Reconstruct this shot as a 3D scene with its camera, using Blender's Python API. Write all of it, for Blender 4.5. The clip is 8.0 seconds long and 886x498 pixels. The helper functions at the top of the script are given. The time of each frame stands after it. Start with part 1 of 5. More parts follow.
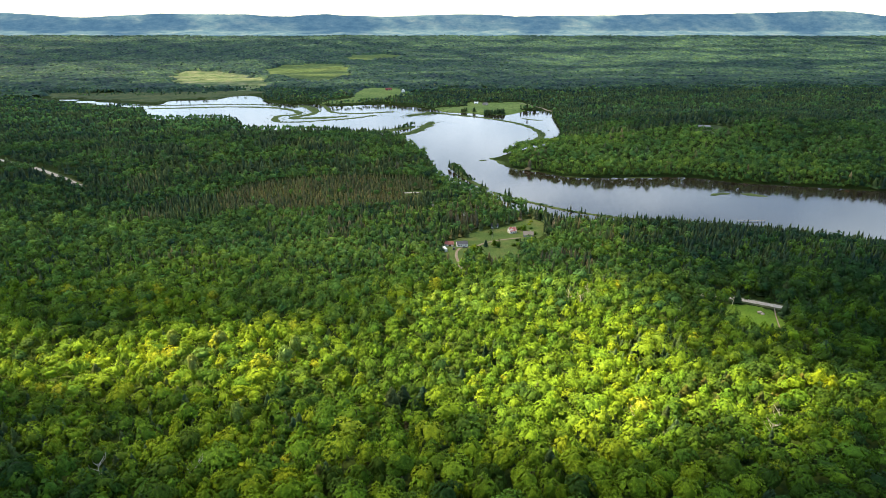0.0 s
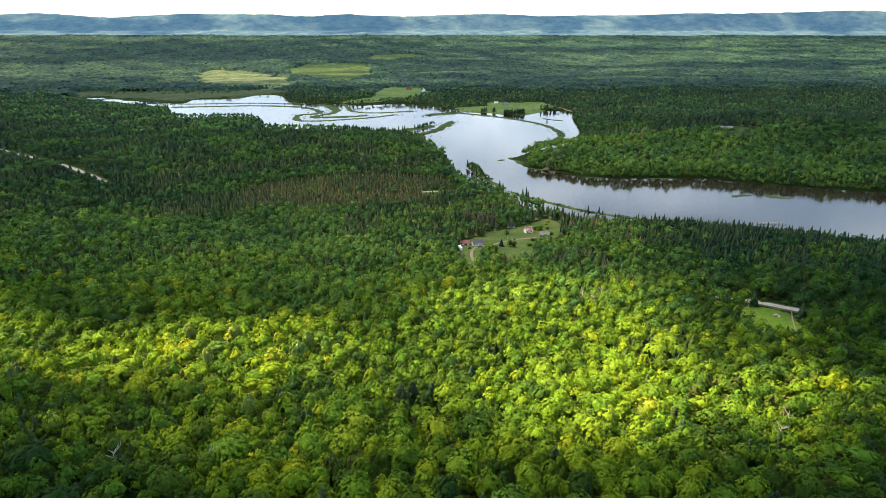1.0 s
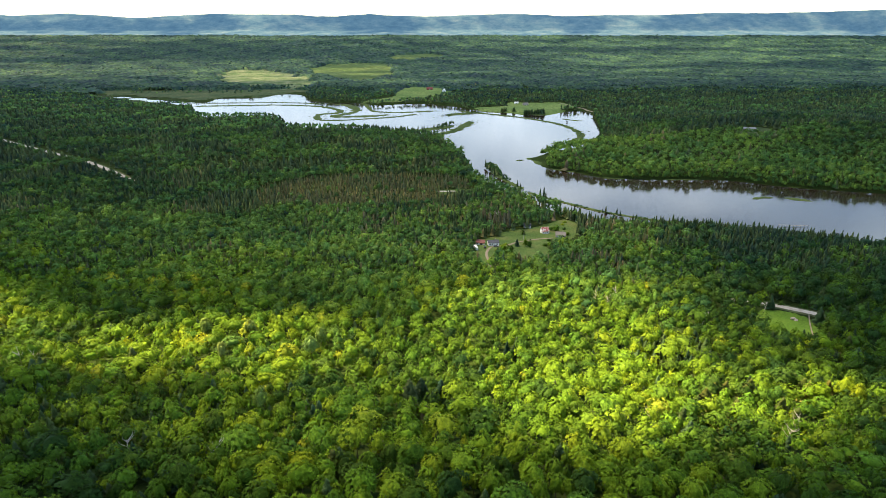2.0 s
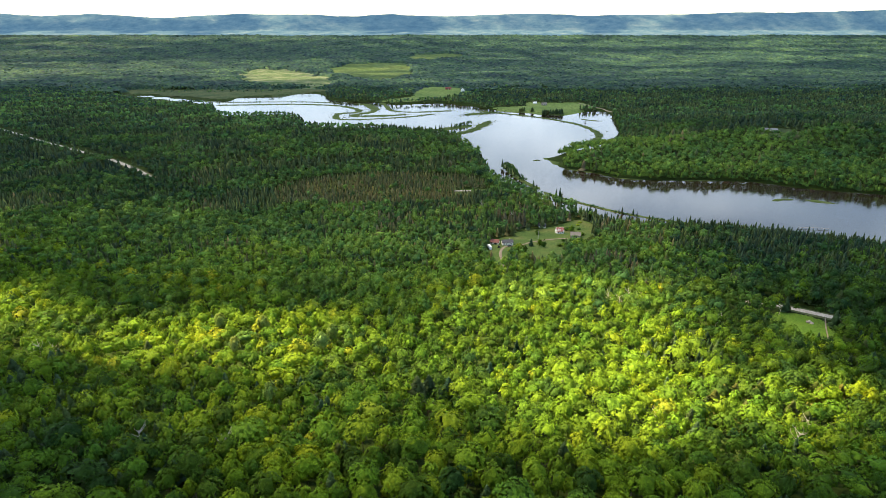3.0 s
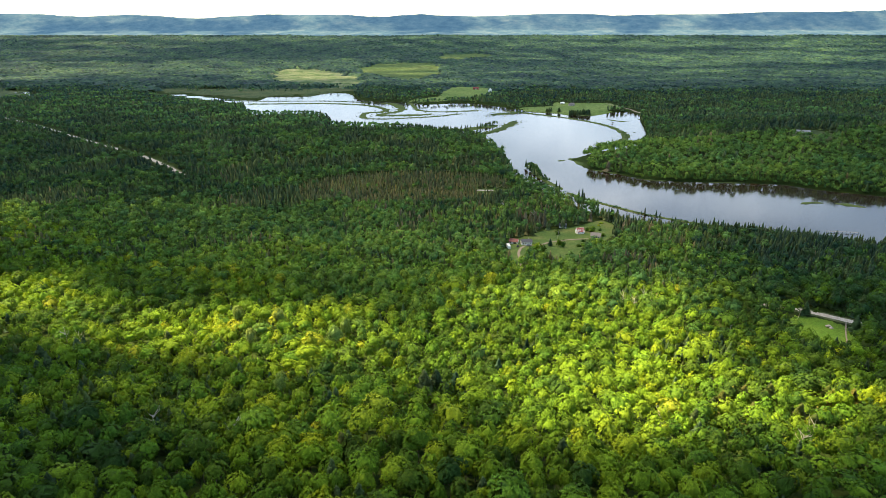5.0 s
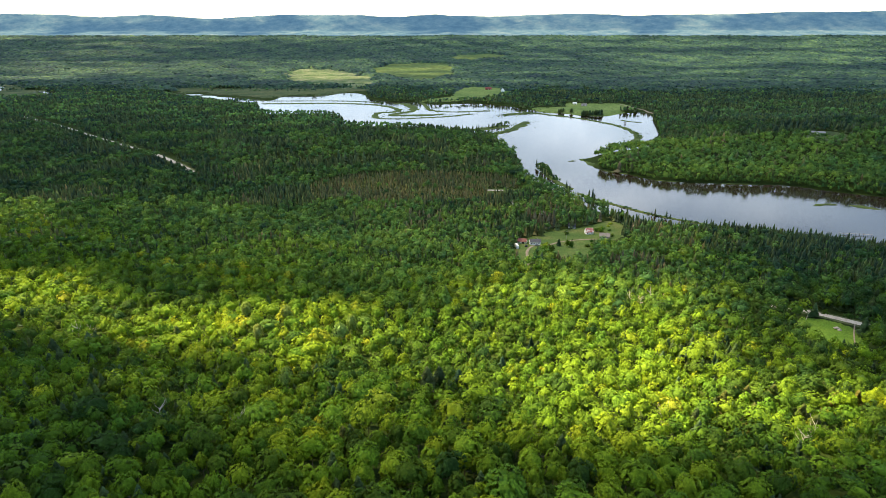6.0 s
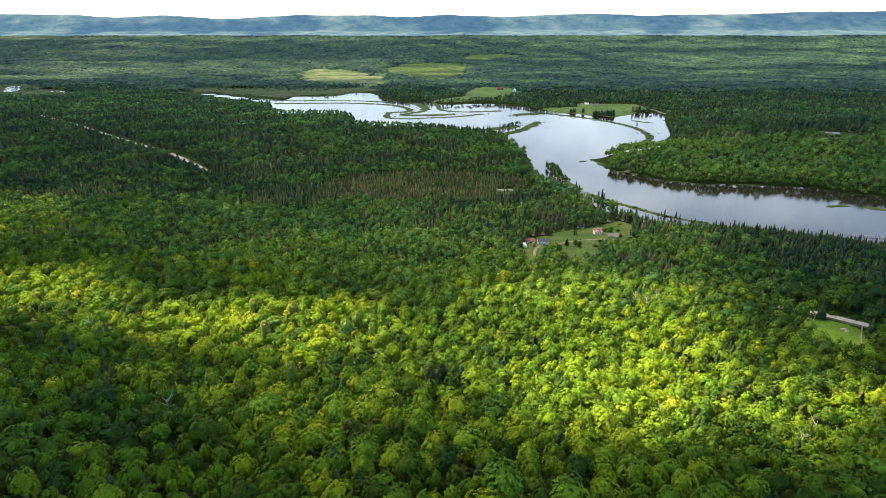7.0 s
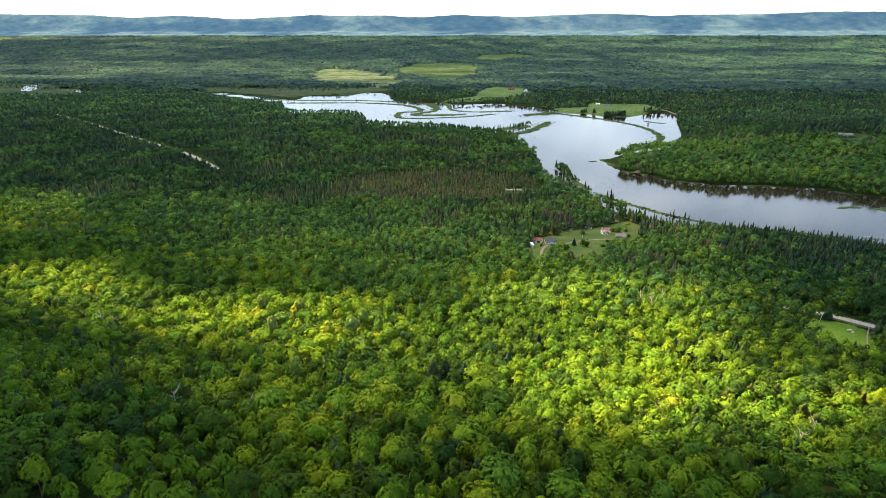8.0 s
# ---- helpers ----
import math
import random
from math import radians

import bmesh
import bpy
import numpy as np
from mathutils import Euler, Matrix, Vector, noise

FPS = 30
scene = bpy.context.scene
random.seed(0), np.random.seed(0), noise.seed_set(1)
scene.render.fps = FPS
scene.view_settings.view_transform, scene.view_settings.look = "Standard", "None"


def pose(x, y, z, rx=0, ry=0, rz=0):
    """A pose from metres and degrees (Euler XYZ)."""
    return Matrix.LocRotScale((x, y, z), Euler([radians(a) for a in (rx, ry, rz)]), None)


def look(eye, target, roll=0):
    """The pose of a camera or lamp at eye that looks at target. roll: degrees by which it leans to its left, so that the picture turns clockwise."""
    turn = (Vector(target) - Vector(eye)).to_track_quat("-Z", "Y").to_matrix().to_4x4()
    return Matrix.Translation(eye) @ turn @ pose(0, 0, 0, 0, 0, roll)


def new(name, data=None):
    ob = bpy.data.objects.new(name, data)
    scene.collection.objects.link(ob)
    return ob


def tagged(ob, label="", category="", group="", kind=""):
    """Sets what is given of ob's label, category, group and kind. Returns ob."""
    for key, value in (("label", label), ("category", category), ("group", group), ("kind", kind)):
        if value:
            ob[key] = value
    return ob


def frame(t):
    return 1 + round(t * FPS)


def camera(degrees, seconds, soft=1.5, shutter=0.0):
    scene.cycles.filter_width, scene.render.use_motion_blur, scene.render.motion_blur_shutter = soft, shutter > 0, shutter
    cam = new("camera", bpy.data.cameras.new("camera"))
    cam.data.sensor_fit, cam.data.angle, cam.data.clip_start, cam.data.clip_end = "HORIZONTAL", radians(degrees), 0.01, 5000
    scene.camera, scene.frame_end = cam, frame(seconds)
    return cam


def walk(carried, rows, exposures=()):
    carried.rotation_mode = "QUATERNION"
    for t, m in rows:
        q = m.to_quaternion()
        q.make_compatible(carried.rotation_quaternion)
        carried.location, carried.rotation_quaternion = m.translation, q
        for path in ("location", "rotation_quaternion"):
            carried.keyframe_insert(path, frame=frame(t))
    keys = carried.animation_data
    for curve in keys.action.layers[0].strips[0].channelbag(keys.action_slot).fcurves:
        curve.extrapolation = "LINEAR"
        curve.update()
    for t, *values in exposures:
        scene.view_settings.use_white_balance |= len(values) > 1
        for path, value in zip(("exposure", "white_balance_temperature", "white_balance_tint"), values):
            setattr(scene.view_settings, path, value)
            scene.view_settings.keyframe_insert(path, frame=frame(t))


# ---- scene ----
cam = camera(71.2, 8.0, soft=0.8)
PATH = [
    (0, (-11.27, 4.96, 219.94), (99.9, 937.0, -125.0), 0.16),
    (0.5, (-9.32, 3.42, 219.93), (85.7, 937.2, -125.2), 0.13),
    (1, (-7.36, 1.95, 219.91), (71.8, 937.1, -125.4), 0.13),
    (1.5, (-5.30, 0.67, 219.90), (57.7, 937.1, -125.4), 0.11),
    (3, (0.94, -2.54, 219.78), (18.3, 935.7, -125.8), 0.03),
    (3.5, (3.06, -3.55, 219.75), (7.5, 934.8, -125.9), 0.00),
    (4, (5.18, -4.58, 219.72), (-1.0, 933.8, -125.8), -0.01),
    (4.5, (7.27, -5.68, 219.68), (-9.4, 932.6, -125.9), -0.03),
    (6, (13.44, -9.38, 219.58), (-34.2, 928.0, -125.5), -0.07),
    (6.5, (15.43, -10.82, 219.57), (-41.8, 926.0, -125.5), -0.07),
    (7, (17.37, -12.37, 219.59), (-49.5, 923.9, -125.3), -0.10),
    (7.5, (19.28, -13.96, 219.61), (-56.7, 921.6, -125.2), -0.12),
    (8, (21.22, -15.59, 219.63), (-63.7, 919.3, -125.1), -0.11),
]
walk(cam, [(t, look(eye, target, roll)) for t, eye, target, roll in PATH])
scene.view_settings.exposure = 2.5

# ---- sky and sun ----
SUN_EL, SUN_AZ = radians(56), radians(-65)      # azimuth clockwise from +y
SUN_DIR = Vector((math.cos(SUN_EL) * math.sin(SUN_AZ), math.cos(SUN_EL) * math.cos(SUN_AZ), math.sin(SUN_EL)))
world = bpy.data.worlds.new("sky")
scene.world = world
world.use_nodes = True
wn = world.node_tree.nodes
sky = wn.new("ShaderNodeTexSky")
sky.sky_type = "NISHITA"
sky.sun_disc = False
sky.sun_elevation, sky.sun_rotation = SUN_EL, SUN_AZ
sky.air_density, sky.dust_density = 1.0, 0.15
wn["Background"].inputs["Strength"].default_value = 0.05
world.node_tree.links.new(sky.outputs["Color"], wn["Background"].inputs["Color"])
sun_data = bpy.data.lights.new("sun", "SUN")
sun_data.energy, sun_data.angle, sun_data.color = 5.0, radians(1.0), (1.0, 0.75, 0.43)
sun = new("sun", sun_data)
sun.matrix_world = look(SUN_DIR * 3000, (0, 0, 0))


# ---- materials ----
class Mat:
    """A small wrapper to wire node materials."""

    def __init__(self, name):
        self.mat = bpy.data.materials.new(name)
        self.mat.use_nodes = True
        self.tree = self.mat.node_tree
        self.bsdf = self.tree.nodes["Principled BSDF"]
        self.out = self.tree.nodes["Material Output"]

    def node(self, kind, **values):
        n = self.tree.nodes.new(kind)
        for k, v in values.items():
            n.inputs[k.replace("_", " ")].default_value = v
        return n

    def link(self, a, b):
        self.tree.links.new(a, b)

    def noise(self, scale, detail=3.0, rough=0.55):
        c = self.node("ShaderNodeNewGeometry")
        n = self.node("ShaderNodeTexNoise", Scale=scale, Detail=detail, Roughness=rough)
        self.link(c.outputs["Position"], n.inputs["Vector"])
        return n.outputs["Fac"]

    def ramp(self, fac, stops):
        r = self.tree.nodes.new("ShaderNodeValToRGB")
        e = r.color_ramp.elements
        while len(e) < len(stops):
            e.new(0.5)
        for el, (p, c) in zip(e, stops):
            el.position, el.color = p, (*c, 1)
        self.link(fac, r.inputs["Fac"])
        return r.outputs["Color"]

    def mix(self, fac, a, b, blend="MIX"):
        m = self.tree.nodes.new("ShaderNodeMix")
        m.data_type, m.blend_type = "RGBA", blend
        for sock, v in ((m.inputs[0], fac), (m.inputs[6], a), (m.inputs[7], b)):
            if hasattr(v, "is_linked"):
                self.link(v, sock)
            else:
                sock.default_value = v
        return m.outputs[2]

    def math(self, op, a, b):
        m = self.tree.nodes.new("ShaderNodeMath")
        m.operation = op
        for sock, v in zip(m.inputs, (a, b)):
            if hasattr(v, "is_linked"):
                self.link(v, sock)
            else:
                sock.default_value = v
        return m.outputs[0]

    def bump(self, height, strength, distance):
        b = self.node("ShaderNodeBump", Strength=strength, Distance=distance)
        self.link(height, b.inputs["Height"])
        self.link(b.outputs["Normal"], self.bsdf.inputs["Normal"])


def ground_like(name, stops, scale, fine, rough=0.95, bump=0.4):
    m = Mat(name)
    big = m.ramp(m.noise(scale, 4), stops)
    small = m.ramp(m.noise(fine, 3), [(0.3, (0.6, 0.6, 0.6)), (0.7, (1.25, 1.25, 1.25))])
    m.link(m.mix(1.0, big, small, "MULTIPLY"), m.bsdf.inputs["Base Color"])
    m.bsdf.inputs["Roughness"].default_value = rough
    m.bsdf.inputs["Specular IOR Level"].default_value = 0.04
    m.bump(m.noise(fine, 4), bump, 0.3)
    return m.mat


def foliage(name, stops, per_object, through_light=0.19, calm=0.0):
    """Leaves: the tone of each tree from the stops, each spray a little lighter or darker."""
    m = Mat(name)
    if per_object:
        tone = m.math("MULTIPLY_ADD", m.node("ShaderNodeObjectInfo").outputs["Random"], 0.85)
        tone.node.inputs[2].default_value = 0.0
    else:
        a = m.node("ShaderNodeAttribute")
        a.attribute_name = "tone"
        tone = a.outputs["Fac"]
    hue = m.math("FRACT", m.math("MULTIPLY", tone, 37.7), 0.0)
    shift = m.ramp(hue, [(0.0, (0.78, 0.95, 1.25)), (0.22, (0.93, 1.02, 1.06)), (0.75, (1.02, 1.0, 0.95)), (0.94, (1.08, 1.03, 1.0)), (1.0, (1.08, 1.04, 1.15))])
    col = m.mix(1.0, m.ramp(tone, stops), shift, "MULTIPLY")
    isl = m.node("ShaderNodeNewGeometry").outputs["Random Per Island"]
    var = m.ramp(isl, [(0.0, (0.56, 0.6, 0.62)), (0.5, (0.95, 0.96, 0.96)), (0.85, (1.2, 1.18, 1.1)), (1.0, (1.55, 1.47, 1.25))])
    tuft = m.ramp(m.noise(0.8, 3, 0.7), [(0.32, (0.78, 0.8, 0.84)), (0.5, (1.0, 1.0, 1.0)), (0.68, (1.25, 1.22, 1.12))])
    var = m.mix(calm, m.mix(1.0, var, tuft, "MULTIPLY"), (1.0, 1.0, 1.0, 1.0))
    stand = m.ramp(m.noise(0.012, 3), [(0.35, (0.74, 0.82, 0.92)), (0.65, (1.22, 1.16, 0.97))])
    col = m.mix(1.0, m.mix(1.0, col, var, "MULTIPLY"), stand, "MULTIPLY")
    m.link(col, m.bsdf.inputs["Base Color"])
    m.bsdf.inputs["Roughness"].default_value = 0.6
    m.bsdf.inputs["Specular IOR Level"].default_value = 0.05
    t = m.node("ShaderNodeBsdfTranslucent")
    m.link(m.mix(1.0, col, (1.55, 1.28, 0.42, 1), "MULTIPLY"), t.inputs["Color"])
    mx = m.node("ShaderNodeMixShader", Fac=through_light)
    m.link(m.bsdf.outputs[0], mx.inputs[1])
    m.link(t.outputs[0], mx.inputs[2])
    m.link(mx.outputs[0], m.out.inputs["Surface"])
    return m.mat


def plain(name, colour, rough=0.7, metal=0.0, scale=1.5, vary=0.25, bump=0.1):
    m = Mat(name)
    lo, hi = [c * (1 - vary) for c in colour], [min(1, c * (1 + vary)) for c in colour]
    m.link(m.ramp(m.noise(scale, 4), [(0.3, lo), (0.7, hi)]), m.bsdf.inputs["Base Color"])
    m.bsdf.inputs["Roughness"].default_value = rough
    m.bsdf.inputs["Metallic"].default_value = metal
    m.bump(m.noise(scale * 6, 3), bump, 0.02)
    return m.mat


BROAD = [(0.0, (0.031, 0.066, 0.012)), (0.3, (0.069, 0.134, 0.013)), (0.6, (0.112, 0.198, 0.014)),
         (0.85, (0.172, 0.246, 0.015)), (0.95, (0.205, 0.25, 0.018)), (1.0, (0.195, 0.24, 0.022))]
# Leaf colours turn bluer and greyer with distance: haze put into them.
HAZY_GREEN = [(0.0, (0.028, 0.062, 0.029)), (0.3, (0.058, 0.124, 0.04)), (0.6, (0.096, 0.188, 0.048)), (1.0, (0.138, 0.24, 0.054))]
HALF_HAZY_GREEN = [(0.0, (0.034, 0.078, 0.021)), (0.3, (0.067, 0.138, 0.027)), (0.6, (0.102, 0.192, 0.031)), (1.0, (0.146, 0.236, 0.036))]
FAR_HAZY_GREEN = [(0.0, (0.013, 0.032, 0.036)), (0.4, (0.031, 0.07, 0.053)), (1.0, (0.082, 0.152, 0.072))]
NEAR_NEEDLE = [(0.0, (0.034, 0.06, 0.026)), (0.5, (0.062, 0.108, 0.05)), (0.8, (0.078, 0.102, 0.034)), (1.0, (0.1, 0.105, 0.045))]
NEEDLE = [(0.0, (0.038, 0.061, 0.032)), (0.4, (0.066, 0.099, 0.041)), (0.72, (0.102, 0.13, 0.053)),
          (0.9, (0.165, 0.145, 0.075)), (1.0, (0.2, 0.17, 0.12))]
M_LEAF = foliage("leaves", BROAD, True)
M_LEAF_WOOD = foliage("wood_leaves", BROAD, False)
M_LEAF_HALF_HAZY = foliage("half_hazy_leaves", HALF_HAZY_GREEN, False)
M_LEAF_HAZY = foliage("hazy_leaves", HAZY_GREEN, False, 0.22, 0.2)
M_LEAF_FAR_HAZY = foliage("far_hazy_leaves", FAR_HAZY_GREEN, False, 0.35, 0.75)
M_NEEDLE_FAR_HAZY = foliage("far_hazy_needles", FAR_HAZY_GREEN, False, 0.2, 0.75)
M_NEEDLE = foliage("needles", NEAR_NEEDLE, True, 0.12)
M_NEEDLE_NEAR = foliage("slope_needles", NEAR_NEEDLE, False, 0.12)
M_NEEDLE_WOOD = foliage("wood_needles", NEEDLE, False, 0.12)
M_PALE = foliage("pale_leaves", [(0.0, (0.12, 0.19, 0.05)), (0.6, (0.17, 0.24, 0.065)), (1.0, (0.2, 0.26, 0.085))], True)
M_GOLD = foliage("golden_leaves", [(0.0, (0.115, 0.19, 0.01)), (0.6, (0.152, 0.225, 0.012)), (1.0, (0.172, 0.235, 0.014))], True)
M_OLIVE = foliage("olive_needles", [(0.0, (0.05, 0.07, 0.016)), (0.6, (0.085, 0.092, 0.024)), (1.0, (0.115, 0.105, 0.032))], True, 0.12)
M_DYING = foliage("dying_needles", [(0.0, (0.09, 0.092, 0.05)), (0.5, (0.15, 0.135, 0.08)), (1.0, (0.2, 0.17, 0.11))], True, 0.1)
M_BARK = plain("bark", (0.11, 0.085, 0.065), 0.9, 0, 3, 0.4, 0.6)
M_DEAD = plain("dead_wood", (0.42, 0.39, 0.35), 0.85, 0, 3, 0.3, 0.4)
M_FLOOR = ground_like("forest_floor", [(0.3, (0.016, 0.03, 0.007)), (0.7, (0.03, 0.05, 0.01))], 0.05, 0.6)
M_GRASS = ground_like("lawn_grass", [(0.3, (0.05, 0.09, 0.026)), (0.5, (0.068, 0.11, 0.03)), (0.7, (0.1, 0.122, 0.042))], 0.05, 0.8)
M_YARD = ground_like("yard_grass", [(0.3, (0.055, 0.12, 0.016)), (0.7, (0.09, 0.155, 0.022))], 0.08, 1.0)
M_PASTURE = ground_like("pasture", [(0.3, (0.09, 0.15, 0.04)), (0.7, (0.15, 0.2, 0.06))], 0.012, 0.15)
M_FARFIELD = ground_like("far_pasture", [(0.3, (0.05, 0.088, 0.03)), (0.7, (0.085, 0.12, 0.042))], 0.006, 0.05)
M_HAY = ground_like("dry_hay", [(0.35, (0.05, 0.09, 0.034)), (0.5, (0.09, 0.125, 0.06)), (0.68, (0.15, 0.165, 0.1))], 0.02, 0.1)
M_MARSH = ground_like("marsh_grass", [(0.3, (0.05, 0.082, 0.025)), (0.7, (0.095, 0.125, 0.04))], 0.06, 0.8)
M_MEADOW = ground_like("wet_meadow", [(0.3, (0.036, 0.062, 0.028)), (0.5, (0.06, 0.084, 0.036)), (0.7, (0.09, 0.1, 0.046))], 0.016, 0.12)
M_DRIVE = ground_like("packed_earth", [(0.3, (0.17, 0.145, 0.11)), (0.7, (0.26, 0.225, 0.175))], 0.3, 2.0)
M_GRAVEL = ground_like("gravel", [(0.3, (0.3, 0.275, 0.235)), (0.7, (0.44, 0.41, 0.36))], 0.3, 2.0)

wm = Mat("river_water")
wm.bsdf.inputs["Base Color"].default_value = (0.02, 0.016, 0.011, 1)
wm.bsdf.inputs["Roughness"].default_value = 0.1
wm.bsdf.inputs["IOR"].default_value = 1.42
gx = wm.node("ShaderNodeNewGeometry")
rip = wm.node("ShaderNodeTexNoise", Scale=0.5, Detail=3.0)
wm.link(gx.outputs["Position"], rip.inputs["Vector"])
wm.bump(rip.outputs["Fac"], 0.16, 0.15)
M_WATER = wm.mat

hm = Mat("hazed_far_hills")
hgeo = hm.node("ShaderNodeNewGeometry")
hmap = hm.node("ShaderNodeMapping", Scale=(1, 1, 3.0))
hm.link(hgeo.outputs["Position"], hmap.inputs["Vector"])
htex = hm.node("ShaderNodeTexNoise", Scale=0.011, Detail=9.0, Roughness=0.72)
hm.link(hmap.outputs["Vector"], htex.inputs["Vector"])
# Blue base colour and faint glow paint distance haze onto the ridge.
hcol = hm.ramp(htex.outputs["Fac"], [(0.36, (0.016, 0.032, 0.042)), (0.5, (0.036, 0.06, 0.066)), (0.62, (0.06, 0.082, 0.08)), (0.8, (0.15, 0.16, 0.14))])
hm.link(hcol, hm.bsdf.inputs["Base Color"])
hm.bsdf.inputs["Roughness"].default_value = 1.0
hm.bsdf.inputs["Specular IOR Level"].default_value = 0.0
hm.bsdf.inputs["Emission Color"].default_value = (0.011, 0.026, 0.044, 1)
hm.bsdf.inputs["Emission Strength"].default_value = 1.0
M_HAZED_HILL = hm.mat


# ---- plan ----
def smooth_line(pts, closed, rounds=2):
    """Corner cutting: a soft line through a plan's corners."""
    p = np.array(pts, float)
    for _ in range(rounds):
        a = p if closed else p[:-1]
        b = np.roll(p, -1, 0) if closed else p[1:]
        q = np.empty((2 * len(a), 2))
        q[0::2], q[1::2] = 0.75 * a + 0.25 * b, 0.25 * a + 0.75 * b
        p = q if closed else np.vstack([p[:1], q, p[-1:]])
    return p


def inside(poly, x, y):
    hit = np.zeros(np.shape(x), bool)
    for (x0, y0), (x1, y1) in zip(poly, np.roll(poly, -1, 0)):
        if y0 != y1:
            hit ^= ((y0 > y) != (y1 > y)) & (x < (x1 - x0) * (y - y0) / (y1 - y0) + x0)
    return hit


def away(line, x, y, closed=False):
    """Distance to a line of plan points."""
    best = np.full(np.shape(x), 1e9)
    ends = np.roll(line, -1, 0) if closed else line[1:]
    for (x0, y0), (x1, y1) in zip(line, ends):
        dx, dy = x1 - x0, y1 - y0
        s = np.clip(((x - x0) * dx + (y - y0) * dy) / (dx * dx + dy * dy + 1e-9), 0, 1)
        best = np.minimum(best, (x - x0 - s * dx) ** 2 + (y - y0 - s * dy) ** 2)
    return np.sqrt(best)


def waves(x, y, size, seed, octaves=3):
    """Smooth noise from -1 to 1 over the plan."""
    rng = np.random.default_rng(seed)
    out, amp, total = 0, 1.0, 0.0
    for _ in range(octaves):
        part = 0
        for _ in range(5):
            a, ph = rng.uniform(0, 2 * np.pi, 2)
            k = 2 * np.pi / size * rng.uniform(0.6, 1.3)
            part = part + np.sin(k * (x * np.cos(a) + y * np.sin(a)) + ph)
        out, total, amp, size = out + amp * part / 2.4, total + amp, amp * 0.55, size * 0.45
    return out / total


NEAR_SHORE = [(900, 420), (581, 514), (506, 551), (454, 581), (417, 603), (379, 621), (326, 638), (290, 648), (244, 654), (203, 667),
              (185, 699), (165, 732), (142, 784), (119, 843), (101, 876), (89, 911), (91, 973), (89, 1043), (81, 1106),
              (64, 1178), (48, 1252), (28, 1279), (-43, 1307), (-94, 1351), (-169, 1367), (-219, 1367), (-272, 1383),
              (-290, 1420), (-308, 1500), (-345, 1545), (-405, 1563), (-455, 1550), (-509, 1540), (-560, 1643), (-601, 1759)]
LEFT_SHORE = [(-692, 1811), (-806, 1893), (-938, 1999), (-1005, 2064), (-960, 2047), (-843, 1982), (-722, 1893), (-624, 1850),
              (-582, 1850), (-588, 1906), (-587, 1951), (-517, 1950), (-451, 1965), (-426, 2062), (-380, 2061),
              (-333, 1996), (-306, 1891), (-273, 1849), (-223, 1822), (-192, 1835), (-141, 1808), (-102, 1757),
              (-51, 1782), (-11, 1795), (53, 1794), (84, 1756), (128, 1708), (162, 1662), (187, 1618), (222, 1607), (250, 1597), (267, 1566)]
FAR_SHORE = [(329, 1546), (361, 1576), (399, 1617), (438, 1628), (457, 1607), (447, 1536), (425, 1428), (402, 1319), (369, 1213),
             (324, 1137), (282, 1116), (247, 1095), (226, 1066), (208, 1047), (192, 1037), (198, 1019), (210, 1006),
             (204, 976), (212, 960), (229, 944), (248, 933), (264, 910), (280, 892), (312, 885), (351, 878), (392, 878),
             (432, 875), (463, 871), (488, 854), (516, 832), (559, 814), (602, 799), (680, 771), (788, 729), (1000, 640)]
LAKE = smooth_line(NEAR_SHORE + LEFT_SHORE + FAR_SHORE, True, 2)
PROFILE_Y = [-900, -300, 0, 120, 151, 184, 215, 260, 316, 376, 470, 573, 630, 700, 800, 2200]
PROFILE_Z = [125, 112, 97, 82, 76, 69, 60, 49, 43, 36, 23, 12, 7, 4, 3, 4]


def land(x, y):
    """Height of the ground before the river is cut into it."""
    z = np.interp(y, PROFILE_Y, PROFILE_Z)
    far = 220 - y * (109 - (y - 2200) * 0.0378) / 1095
    z = np.where(y > 2250, np.maximum(z, far), z)
    z = z + 30 * np.exp(-((x - 760) / 330) ** 2 - ((y - 1190) / 230) ** 2)
    z = z + 10 * np.exp(-((x + 250) / 260) ** 2 - ((y - 1050) / 200) ** 2)
    roll = np.clip((y - 1900) / 900, 0.12, 1.0) * np.clip((5200 - y) / 1200, 0.25, 1)
    return z + 7 * roll * waves(x, y, 700, 5)


def ground_height(x, y):
    x, y = np.asarray(x, float), np.asarray(y, float)
    z = land(x, y)
    close = (y > 380) & (y < 2200) & (np.abs(x) < 1300)
    if close.any():
        xs, ys = x[close], y[close]
        d = away(LAKE, xs, ys, True) + 1.5 * waves(xs, ys, 25, 9)
        zs = np.minimum(z[close], 0.5 + np.maximum(d - 1, 0) * 0.22)
        z = z.copy()
        z[close] = np.where(inside(LAKE, xs, ys), -np.minimum(2.0, 0.25 * d + 0.1), zs)
    return z


def mesh_object(name, verts, faces, material, parent=None, smooth=False):
    me = bpy.data.meshes.new(name)
    me.from_pydata([tuple(v) for v in verts], [], [tuple(f) for f in faces])
    for m in material if isinstance(material, (list, tuple)) else [material]:
        me.materials.append(m)
    if smooth:
        me.polygons.foreach_set("use_smooth", np.ones(len(me.polygons), bool))
    me.update()
    ob = new(name, me)
    ob.parent = parent
    return ob


